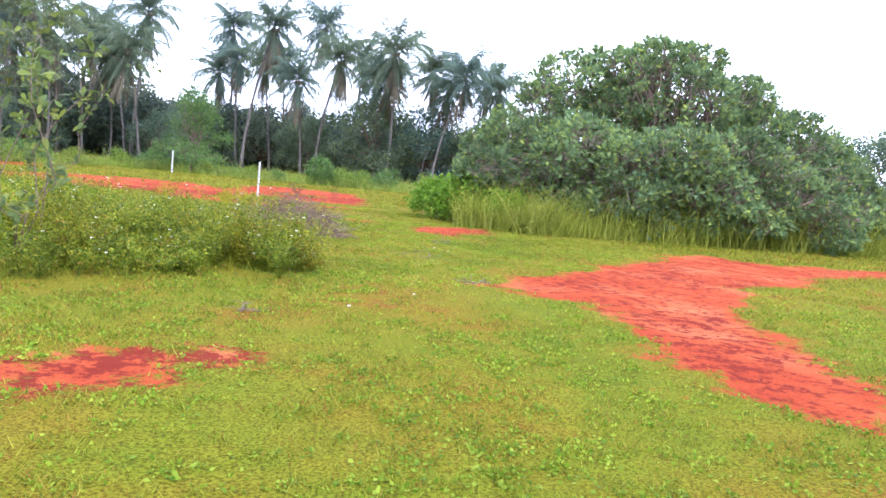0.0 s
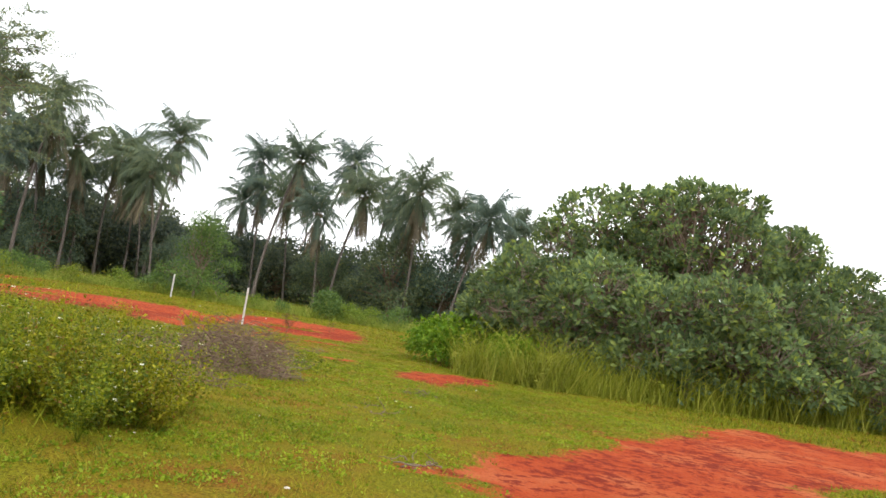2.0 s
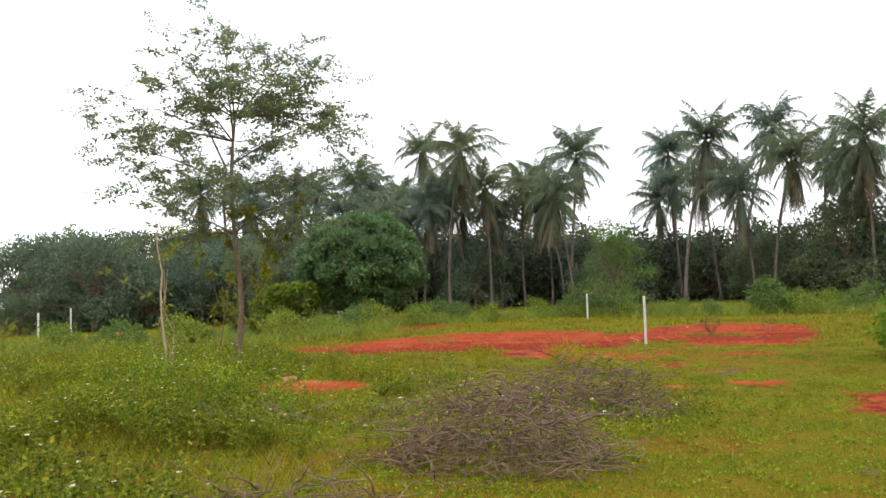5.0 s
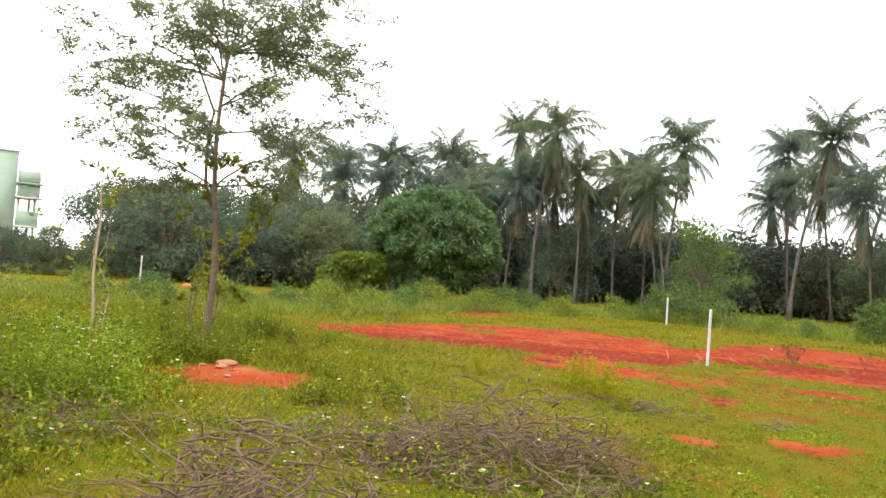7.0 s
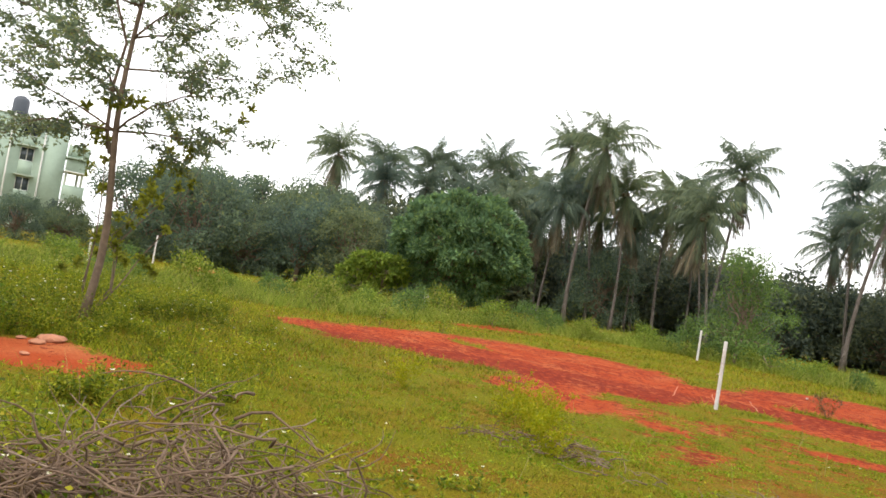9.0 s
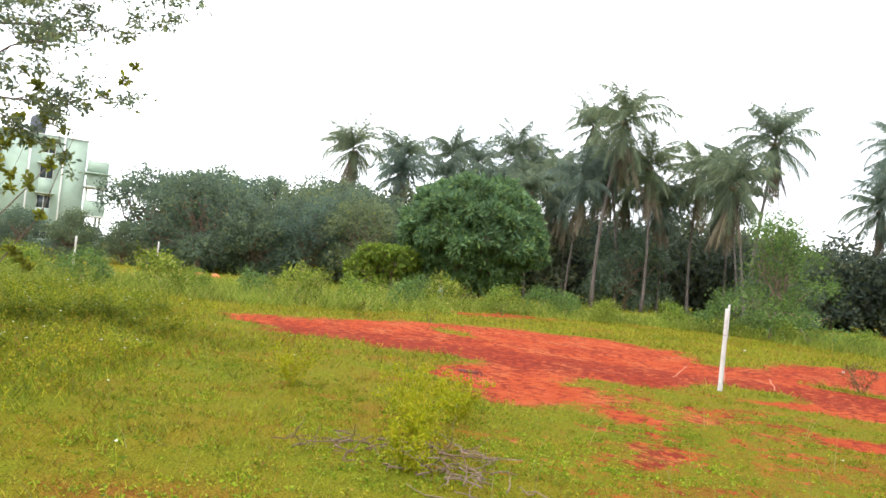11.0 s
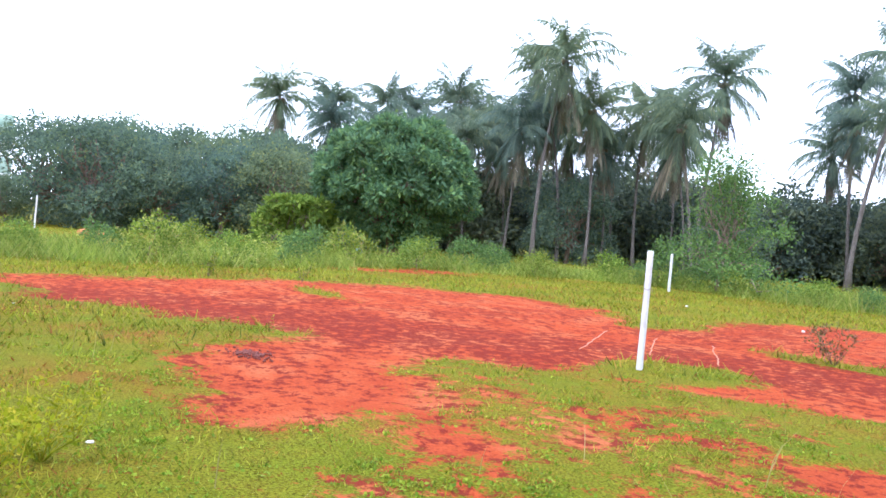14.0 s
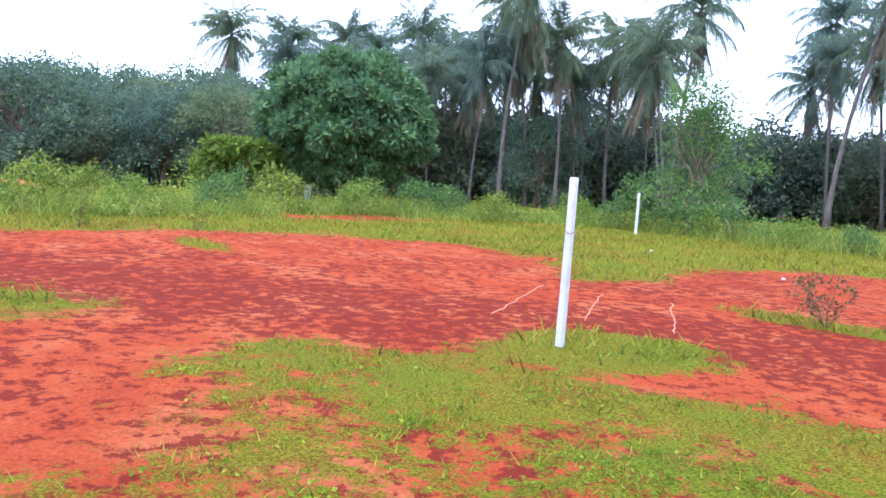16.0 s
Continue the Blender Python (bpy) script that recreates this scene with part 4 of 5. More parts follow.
def sapling(name, label, x, y, h, mat, stems, leaf, count, spread, barkmat=None, category="shrub", group=""):
    root = thing(name, (x, y, ground_z(x, y) - 0.02), label, category, group)
    b, tips = Build(), []
    for i in range(stems):
        a = rng.uniform(0, 6.28)
        out = spread * rng.uniform(0.3, 1.0)
        pts = limb(b, (0, 0, 0), (out * math.cos(a), out * math.sin(a), h * rng.uniform(0.6, 1.0)), 0.003 + h * 0.004, 0.002, 0.25, 4, 6)
        tips += list(pts[2:])
        for k in range(3):
            s0 = pts[rng.integers(2, 6)]
            t2 = limb(b, s0, s0 + rng.normal(size=3) * h * 0.14 + np.array([0, 0, h * 0.06]), 0.004, 0.002, 0.2, 3, 4)
            tips += list(t2[1:])
    part("stem", b, barkmat or M_TWIG, root)
    tips = np.array(tips)
    pick = tips[rng.integers(len(tips), size=count)]
    b = Build()
    ln = leaf * rng.uniform(0.6, 1.3, count)
    if leaf > 0.08:
        b.round_leaves(pick + rng.normal(size=(count, 3)) * leaf * 0.25, rng.normal(size=(count, 3)) + np.array([0, 0, 0.35]), ln, ln * 0.48)
    else:
        b.leaves(pick + rng.normal(size=(count, 3)) * leaf * 0.6, rng.normal(size=(count, 3)) + np.array([0, 0, 0.35]), ln, ln * 0.5)
    part("leaves", b, mat, root)
    return root


# pale bare-stemmed sapling next to the airy tree, and the tall shrub beside the walk
sapling("olive_sapling", "thin olive-leaved sapling beside the airy tree", -11.8, 17.0, 3.6, M_OLIVE, 5, 0.10, 2300, 1.7, M_BARK, "tree")
young = sapling("pale_sapling", "pale crooked-stemmed sapling with few leaves", -9.35, 14.3, 3.2, M_OLIVE, 2, 0.10, 150, 0.5, M_PALEBARK, "tree")
b = Build()
b.tube([(0, 0, 0), (0.03, 0.02, 0.7), (-0.06, 0.0, 1.2), (-0.20, 0.06, 1.75), (-0.17, 0.08, 2.1), (-0.42, 0.12, 2.6), (-0.50, 0.16, 3.1)], [0.028, 0.025, 0.022, 0.019, 0.016, 0.012, 0.007], 6)
part("trunk", b, M_PALEBARK, young, "pale crooked trunk", smooth=True)
sapling("tall_shrub", "tall sparse broad-leaved shrub rising from the weeds", -1.35, 6.0, 2.6, M_SHRUB, 6, 0.12, 520, 1.0, M_BARK)
sapling("leafy_shrub", "yellow-green broad-leaved shrub among the weeds", -10.4, 11.0, 1.6, M_OLIVE, 9, 0.14, 1100, 1.2, M_GREYBARK)
# small plants on and beside the bare yard
sapling("reddish_sapling", "small reddish-brown sapling on the bare yard", -6.7, 31.7, 0.6, M_REDLEAF, 12, 0.045, 420, 0.45)
sapling("reddish_sapling", "small reddish-brown sapling on the bare yard", -5.4, 33.0, 0.5, M_REDLEAF, 5, 0.045, 110, 0.2)
sapling("yard_weed", "small green weed on the bare yard", -18.5, 26.9, 0.55, M_HERB, 6, 0.06, 160, 0.2)
sapling("yard_weed", "small green weed on the bare yard", -18.0, 29.0, 0.4, M_HERB, 6, 0.06, 120, 0.3)
for i, (x, y, h) in enumerate(((-4.7, 20.6, 0.6), (-4.2, 20.2, 0.48), (-5.4, 20.9, 0.54), (-3.5, 19.8, 0.36), (-7.0, 20.3, 0.52), (-5.0, 21.2, 0.46), (-5.7, 21.6, 0.44))):
    sapling("yellow_herb", "yellow-green leafy herb standing in the grass", x, y, h, M_YELLOW, 13, 0.034, 640, 0.5 * h / 0.7, M_YELLOW, "plant", "yellow herbs in the grass")


# ---- boundary posts ----
def boundary_post(x, y, h, w, lx, ly, label):
    root = thing("boundary_post", (x, y, ground_z(x, y)), label, "post", "boundary posts")
    b = Build()
    k = 9
    z = np.concatenate([[-0.15], np.linspace(0, h - 0.012, k - 2), [h]])
    c = w / 2
    v = []
    for i, zz in enumerate(z):
        e = c * (1 - 0.08 * zz / h) * (0.86 if i == k - 1 else 1)
        g = e * 0.93
        ring = [(e, g), (g, e), (-g, e), (-e, g), (-e, -g), (-g, -e), (g, -e), (e, -g)]
        v += [(px + lx * zz / h + rng.uniform(-0.0012, 0.0012), py + ly * zz / h + rng.uniform(-0.0012, 0.0012), zz) for px, py in ring]
    q = [(j * 8 + i, j * 8 + (i + 1) % 8, (j + 1) * 8 + (i + 1) % 8, (j + 1) * 8 + i) for j in range(k - 1) for i in range(8)]
    o = (k - 1) * 8
    b.add(v, None, q + [(o, o + 1, o + 2, o + 3), (o, o + 3, o + 4, o + 7), (o + 4, o + 5, o + 6, o + 7)])
    part("shaft", b, M_POST, root)
    b = Build()
    a = np.linspace(0, 2 * math.pi, 17)
    zz = h * 0.68
    r = c * 1.28
    b.tube(np.stack([r * np.cos(a) + lx * 0.68, r * np.sin(a) + ly * 0.68, zz + 0.01 * np.sin(a * 2)], 1), 0.004, 5)
    b.tube([(r + lx * 0.68, ly * 0.68, zz), (r + 0.03 + lx * 0.68, 0.01, zz + 0.012), (r + 0.05 + lx * 0.68, 0.0, zz - 0.03)], 0.004, 5)
    part("wire_tie", b, M_WIRE, root, "twisted wire tied round the post")
    return root


boundary_post(-7.15, 28.1, 1.4, 0.057, 0.0, 0.02, "slim whitewashed concrete boundary post with wire tie")
boundary_post(-18.88, 43.94, 1.36, 0.072, 0.01, 0.0, "far slim whitewashed concrete boundary post")
boundary_post(-35.0, 21.5, 1.5, 0.08, 0.02, 0.0, "weathered fence post standing in tall weeds")
boundary_post(-45.5, 27.2, 1.7, 0.08, 0.0, 0.03, "weathered fence post standing in tall weeds")


# ---- heaps of cut branches ----
def crooked(b, a, d, ln, r, seg=7, bend=0.42, floor=0.0):
    pts = [np.asarray(a, float)]
    d = np.asarray(d, float) / np.linalg.norm(d)
    for i in range(seg):
        d = d + rng.normal(size=3) * bend * np.array([1, 1, 0.4]) - np.array([0, 0, 0.04])
        d /= np.linalg.norm(d)
        nx = pts[-1] + d * ln / seg
        if nx[2] < floor + 0.01:
            nx[2] = floor + 0.01 + rng.uniform(0, 0.02)
            d[2] = abs(d[2]) * 0.3
        pts.append(nx)
    b.tube(np.array(pts), np.linspace(r, r * 0.25, seg + 1), 5)
    return pts


def brush_heap(x, y, rx, ry, h, rz, big, small, label, name="brush_heap", long=1.0):
    root = thing(name, (x, y, ground_z(x, y) - 0.01), label, "branches", "heaps of cut branches", rz)

    def spot():
        a, r = rng.uniform(0, 6.28), math.sqrt(rng.random())
        px, py = rx * r * math.cos(a), ry * r * math.sin(a)
        return px, py, h * (1 - r ** 1.6) * rng.uniform(0.05, 1.0)

    for i in range(big):
        b = Build()
        px, py, pz = spot()
        d = rng.normal(size=3) * np.array([1, 1, 0.10])
        ln = rng.uniform(0.6, 1.25) * long
        p0 = np.array([px, py, pz + 0.05]) - d / np.linalg.norm(d) * ln * 0.5
        p0[2] = max(0.03, p0[2])
        pts = crooked(b, p0, d, ln, rng.uniform(0.0042, 0.0078) * min(1, long * 2), 9, 0.34)
        for k in range(3):
            crooked(b, pts[rng.integers(2, 7)], d + rng.normal(size=3) * 0.7, ln * 0.5, 0.0045, 6)
        part("branch", b, M_BARK if long < 0.5 else M_PALETWIG if i % 3 == 0 else M_TWIG, root)
    b = Build()
    for i in range(small):
        px, py, pz = spot()
        d = rng.normal(size=3) * np.array([1, 1, 0.30])
        crooked(b, (px, py, pz + 0.02), d, rng.uniform(0.25, 0.7) * min(1, long * 1.6), rng.uniform(0.004, 0.0095), 6, 0.5)
        if small < 20:
            part("twig", b, M_BARK, root)
            b = Build()
    if small >= 20:
        tagged(part("twig_tangle", b, M_TWIG, root, "tangle of thin dry grey twigs"), kind="stuff")
    return root


brush_heap(-1.5, 15.5, 1.15, 0.85, 0.85, 40, 30, 560, "waist-wide heap of dry grey-brown cut branches on grass")
brush_heap(-0.45, 12.6, 1.05, 0.9, 0.75, 25, 18, 560, "heap of dry grey-brown cut branches beside the weeds")
brush_heap(-0.25, 10.3, 0.85, 0.7, 0.24, 10, 9, 110, "loose dry cut branches at the meadow's edge", "brush_heap", 0.7)
brush_heap(-2.5, 14.3, 1.3, 0.9, 0.30, 35, 24, 150, "loose spread of crooked dry branches among weeds")
brush_heap(-4.4, 12.6, 1.1, 0.7, 0.26, 15, 16, 70, "loose spread of crooked dry branches among weeds")
brush_heap(-3.9, 19.9, 0.8, 0.5, 0.16, 60, 7, 40, "few crooked dry branches lying in grass", "brush_heap", 0.55)
brush_heap(-12.0, 10.5, 1.7, 0.9, 0.35, 20, 8, 260, "old brown brush heap overgrown by weeds")
brush_heap(2.35, 10.8, 0.25, 0.2, 0.04, 10, 1, 5, "thin dry twigs lying on the turf", "fallen_branch", 0.3)
brush_heap(-1.9, 20.8, 0.45, 0.3, 0.06, 60, 3, 10, "thin dry twigs lying on the turf", "fallen_branch", 0.45)
brush_heap(-2.8, 20.1, 0.5, 0.35, 0.14, 20, 4, 16, "crooked dry twigs lying among weeds", "fallen_branch", 0.45)
brush_heap(2.3, 13.9, 0.4, 0.25, 0.06, 80, 2, 8, "thin dry twigs lying on the turf", "fallen_branch", 0.3)
brush_heap(1.9, 4.4, 0.13, 0.10, 0.05, 30, 1, 4, "short dark twig lying on the turf", "fallen_branch", 0.3)
brush_heap(3.55, 7.75, 0.25, 0.15, 0.05, 20, 1, 8, "dry twigs lying at the bare track's edge", "fallen_branch", 0.3)


# ---- grass and weeds ----
LINE = np.array([(4.2, -1.6), (4.6, 3.0), (3.1, 10.8), (0.8, 17.6), (-2.8, 23.4)])


def from_line(x, y):
    best = np.full(len(x), 1e9)
    for (ax, ay), (bx, by) in zip(LINE[:-1], LINE[1:]):
        ex, ey = bx - ax, by - ay
        u = np.clip(((x - ax) * ex + (y - ay) * ey) / (ex * ex + ey * ey), 0, 1)
        best = np.minimum(best, np.hypot(x - ax - u * ex, y - ay - u * ey))
    return best


def meadow(x, y):
    """How rank the weeds grow, 0 on the short turf to 1 in the meadow."""
    edge = np.interp(y, [0, 4.5, 6.5, 8.5, 10, 12, 15, 17, 19, 22], [-6, -0.5, 1.3, 0.6, -0.6, -2.0, -3.9, -4.8, -8, -15])
    gap = 1 - 0.95 * np.exp(-((x + 6.1) ** 2 / 2.2 + (y - 15.0) ** 2 / 1.2))
    return gap * smooth(-0.4, 0.9, edge - x + 0.5 * fractal(x, y, 1.5, 61)) * smooth(3.6, 5.4, y) * (1 - smooth(17.5, 21.5, y + 0.2 * (x + 4))) * (1 - 0.85 * np.exp(-((x + 2.6) ** 2 / 3.5 + (y - 14.3) ** 2 / 4.5)))


def scatter(n, lo, hi, weight):
    x, y = rng.uniform(lo[0], hi[0], n), rng.uniform(lo[1], hi[1], n)
    k = rng.random(n) < weight(x, y)
    x, y = x[k], y[k]
    return np.stack([x, y, height_at(x, y) - 0.004], 1)


def turf_weight(x, y):
    d = from_line(x, y)
    s = soil_at(x, y)
    tufts = np.where(y > 21, 0.25 + 0.75 * smooth(-0.2, 0.25, fractal(x, y, 0.4, 53, 2)), 1.0)
    return tufts * np.clip(1.3 / (1 + (d / 4.2) ** 2), 0, 1) * (1 - smooth(0.33, 0.66, s)) * (0.10 + 0.90 * smooth(-0.35, 0.35, 0.6 * fractal(x, y, 0.7, 71) + 0.8 * fractal(x, y, 0.16, 75, 2)))


def turf():
    p = scatter(1320000, (-13, -1), (13, 33), turf_weight)
    d = from_line(p[:, 0], p[:, 1])
    b = Build()
    h = rng.uniform(0.018, 0.048, len(p)) * (1 + 0.05 * np.minimum(d, 10)) * (1 + 0.4 * fractal(p[:, 0], p[:, 1], 1.2, 73) + 0.6 * fractal(p[:, 0], p[:, 1], 0.16, 75, 2))
    b.spikes(p, np.maximum(h, 0.012), 0.005 + 0.0011 * np.minimum(d, 10), 0.9)
    tagged(part("turf_grass", b, M_TURF), "short yellow-green turf grass over red earth", "grass", kind="stuff")
    # low broad-leaved herbs creeping in the turf
    q = scatter(240000, (-12, -1), (12, 32), lambda x, y: turf_weight(x, y) * smooth(-0.4, 0.3, 0.5 * fractal(x, y, 0.9, 77) + 0.7 * fractal(x, y, 0.2, 79, 2)) * 0.9)
    b = Build()
    per = 5
    pp = np.repeat(q, per, 0) + rng.normal(size=(len(q) * per, 3)) * np.array([0.03, 0.03, 0.0]) + np.array([0, 0, 0.012])
    dd = rng.normal(size=(len(pp), 3)) * np.array([1, 1, 0.35]) + np.array([0, 0, 0.25])
    ln = rng.uniform(0.014, 0.036, len(pp))
    b.leaves(pp, dd, ln, ln * 0.7)
    tagged(part("creeping_herbs", b, M_CLOVER), "low green creeping herbs in the turf", "weeds", kind="stuff")


turf()


def weed_plants(name, pts, h, leaf, per, mat, label, flower=0.0, spread=0.35, stem=True, bunch=1, low=0.12):
    """Many leafy weeds: upright stems with leaves, some with small white flower heads."""
    size = np.repeat(rng.uniform(0.6, 1.25, len(pts)), bunch)
    pts = np.repeat(pts, bunch, 0)
    n = len(pts)
    hh = h * size * rng.uniform(0.45, 1.15, n) * np.clip(1 + 0.5 * fractal(pts[:, 0], pts[:, 1], 1.4, 57) + 0.9 * fractal(pts[:, 0], pts[:, 1], 0.55, 59, 2), 0.25, 2)
    a = rng.uniform(0, 6.28, n)
    lean = spread * hh * rng.uniform(0.1, 1.0, n)
    tip = pts + np.stack([lean * np.cos(a), lean * np.sin(a), hh], 1)
    b = Build()
    if stem:
        w = np.stack([-np.sin(a), np.cos(a), np.zeros(n)], 1) * 0.0022
        v = np.stack([pts - w, pts + w, tip + w * 0.5, tip - w * 0.5], 1).reshape(-1, 3)
        b.add(v, None, np.arange(n)[:, None] * 4 + np.array([0, 1, 2, 3]))
    u = rng.uniform(low, 1.0, n * per)
    p = np.repeat(pts, per, 0) * (1 - u)[:, None] + np.repeat(tip, per, 0) * u[:, None] + rng.normal(size=(n * per, 3)) * leaf * 0.5
    d = rng.normal(size=(n * per, 3)) * np.array([1, 1, 0.55]) + np.array([0, 0, 0.15])
    ln = leaf * rng.uniform(0.6, 1.3, n * per)
    b.leaves(p, d, ln, ln * 0.55, 0.25, 2.2)
    tagged(part(name, b, mat), label, "weeds", kind="stuff")
    if flower:
        k = rng.random(n) < flower
        c = tip[k] + np.array([0, 0, 0.012])
        m = len(c)
        if m == 0:
            return
        b = Build()
        for j in range(5):
            ang = j * 1.2566 + rng.uniform(0, 0.4, m)
            d = np.stack([np.cos(ang), np.sin(ang), np.full(m, 0.25)], 1)
            b.leaves(c, d, np.full(m, 0.021) * rng.uniform(0.6, 1.3, m), np.full(m, 0.014))
        tagged(part("white_flowers", b, M_FLOWER), "small white flower heads on the weeds", "flowers", kind="stuff")


def bare(x, y):
    return 1 - smooth(0.35, 0.6, soil_at(x, y))


# rank weeds of the meadow, knee high
q = scatter(30000, (-22, 3.5), (2, 23), lambda x, y: meadow(x, y) * bare(x, y) * np.clip(1.25 - from_line(x, y) / 20, 0.25, 1) * smooth(-0.25, 0.35, fractal(x, y, 0.8, 81)))
weed_plants("meadow_weeds", q, 0.26, 0.036, 14, M_WEED, "rank yellow-green meadow weeds", 0.02)
q = scatter(6800, (-20, 3.5), (2, 21), lambda x, y: meadow(x, y) * bare(x, y) * smooth(-0.1, 0.3, fractal(x, y, 1.3, 83)) * np.clip(1.2 - from_line(x, y) / 22, 0.15, 1))
weed_plants("leafy_weeds", q, 0.42, 0.038, 14, M_HERB, "dark green leafy weeds with white flowers", 0.03, 1.1, True, 16, 0.35)
# thick flowering clumps at the meadow's near corner
q = scatter(420, (-3.4, 4.8), (1.9, 9.8), lambda x, y: np.clip(1.7 - 1.6 * np.hypot((x + 0.5) / 2.1, (y - 7.1) / 2.0), 0, 1) * (0.15 + 0.85 * smooth(-0.3, 0.25, fractal(x, y, 0.9, 89))))
weed_plants("flowering_weeds", q[::3], 0.60, 0.036, 22, M_WEED, "thick green flowering weeds with small white blooms", 0.035, 1.0, True, 30, 0.35)
weed_plants("flowering_weeds", np.delete(q, np.s_[::3], 0), 0.54, 0.036, 22, M_HERB, "thick dark green flowering weeds with small white blooms", 0.035, 1.0, True, 30, 0.3)
q = scatter(22, (0.9, 6.9), (1.45, 7.5), lambda x, y: np.full(len(x), 0.8))
weed_plants("flowering_weeds", q, 0.30, 0.034, 22, M_HERB, "low green weeds crowded with white blooms", 0.35, 0.7, True, 4, 0.3)
q = scatter(900, (-9, 4.6), (-2, 10), lambda x, y: meadow(x, y) * 0.5)
weed_plants("flowering_weeds", q, 0.46, 0.042, 28, M_HERB, "thick green flowering weeds with small white blooms", 0.12)
# fresh lush weeds round the bare soil mound
q = scatter(5200, (-13, 11.5), (-4, 17), lambda x, y: np.clip(1.5 - 1.5 * np.hypot((x + 8.2) / 4.0, (y - 14.0 + 0.25 * (x + 8.2)) / 1.5), 0, 1) * bare(x, y) * smooth(-0.3, 0.3, fractal(x, y, 0.9, 85)) * (1 - np.exp(-((x + 6.1) ** 2 / 2.2 + (y - 15.0) ** 2 / 1.2))))
weed_plants("lush_weeds", q, 0.46, 0.062, 20, M_LUSH, "fresh green broad-leaved weeds with white flowers", 0.10)
q = scatter(1500, (-9, 10.5), (-2, 15), lambda x, y: np.clip(1.4 - 1.3 * np.hypot((x + 5.2) / 2.9, (y - 12.6 + 0.3 * (x + 5.2)) / 1.4), 0, 1) * bare(x, y) * smooth(-0.2, 0.3, fractal(x, y, 0.8, 86)) * 0.6)
weed_plants("lush_weeds", q, 0.36, 0.055, 9, M_LUSH, "fresh green broad-leaved weeds with white flowers", 0.06, 0.8, True, 5, 0.3)
# scattered low weeds further along, and those round the heaps
q = scatter(5000, (-16, 9), (3, 27), lambda x, y: (1 - meadow(x, y)) * bare(x, y) * smooth(0.02, 0.4, fractal(x, y, 1.3, 87)) * 0.7)
weed_plants("turf_weeds", q, 0.12, 0.032, 12, M_WEED, "scattered low weeds on the turf", 0.04)
q = scatter(2600, (-4.5, 12), (1, 18.5), lambda x, y: np.clip(1.3 - 1.0 * np.hypot((x + 2.0) / 2.4, (y - 15.0) / 2.8), 0, 1) * 0.36)
weed_plants("heap_weeds", q, 0.28, 0.045, 22, M_HERB, "green weeds with white flowers growing through branches", 0.12)
# thin grass of the meadow
p = scatter(80000, (-24, 2), (2.5, 24), lambda x, y: meadow(x, y) * bare(x, y) * np.clip(1.25 - from_line(x, y) / 22, 0.15, 1))
b = Build()
b.spikes(p, rng.uniform(0.08, 0.26, len(p)) * (1 + 0.4 * fractal(p[:, 0], p[:, 1], 1.4, 57)), 0.011, 0.7)
tagged(part("meadow_grass", b, M_HERB), "thin tall yellow-green meadow grass", "grass", kind="stuff")
# far turf and rough grass beyond
p = scatter(230000, (-34, 16), (16, 62), lambda x, y: bare(x, y) * smooth(5, 9, from_line(x, y)) * np.clip(1.2 - from_line(x, y) / 55, 0.2, 1) * (0.4 + 0.6 * smooth(-0.4, 0.4, fractal(x, y, 1.7, 91))))
b = Build()
b.spikes(p, rng.uniform(0.05, 0.15, len(p)), 0.022, 0.8)
tagged(part("field_grass", b, M_TURF), "rough yellow-green grass of the far field", "grass", kind="stuff")


def band(x, y):
    """The belt of tall weeds round the field's far side."""
    front = np.interp(np.degrees(np.arctan2(x + 4, y - 22)), [-100, -88, -78, -62, -50, -40, -28, -15, 0, 12], [19, 17, 17.5, 20, 26, 29.5, 26, 24, 25, 28])
    r = np.hypot(x + 4, y - 22)
    return smooth(-0.6, 0.8, r - front + 1.1 * fractal(x, y, 3.0, 93)) * (1 - smooth(8, 12, r - front))


p = scatter(420000, (-42, 12), (14, 64), lambda x, y: band(x, y) * (0.35 + 0.65 * smooth(-0.3, 0.4, fractal(x, y, 1.6, 95))) * bare(x, y) * 0.8)
b = Build()
b.spikes(p, rng.uniform(0.15, 0.62, len(p)) * (1 + 0.7 * fractal(p[:, 0], p[:, 1], 2.2, 97)), 0.030, 0.8)
tagged(part("tall_grass_belt", b, M_TALL), "belt of tall green grass before the grove", "grass", kind="stuff")
q = scatter(46000, (-42, 12), (14, 64), lambda x, y: band(x, y) * smooth(0.0, 0.5, fractal(x, y, 2.0, 99)) * bare(x, y))
weed_plants("belt_weeds", q, 0.72, 0.10, 13, M_TALL, "tall leafy weeds before the grove", 0, 0.5)
for i in range(26):
    az, out = radians(-98 + 105 * ((i * 0.618) % 1.0)), rng.uniform(1.0, 5.0)
    r = np.interp(math.degrees(az), [-100, -88, -78, -62, -50, -40, -28, -15, 0, 12], [19, 17, 17.5, 20, 26, 29.5, 26, 24, 25, 28]) + out
    x, y, s = -4 + r * math.sin(az), 22 + r * math.cos(az), rng.uniform(0.55, 1.0)
    lobes = [(0, 0, 0.7, 0.8, 0.7, 0.6), (0.6, 0.2, 0.5, 0.6, 0.6, 0.5), (-0.5, 0.3, 0.55, 0.6, 0.5, 0.5), (0.1, -0.4, 1.0, 0.45, 0.45, 0.45)]
    place(broad_tree("field_shrub", "low leafy shrub in the weeds before the grove", lobes, 0.3, 0.025, (M_LIGHT, M_FEATHER, M_TALL)[i % 3], 230, 8, 0.13, 0.14, group="low shrubs before the grove"), x, y, i * 73, s)
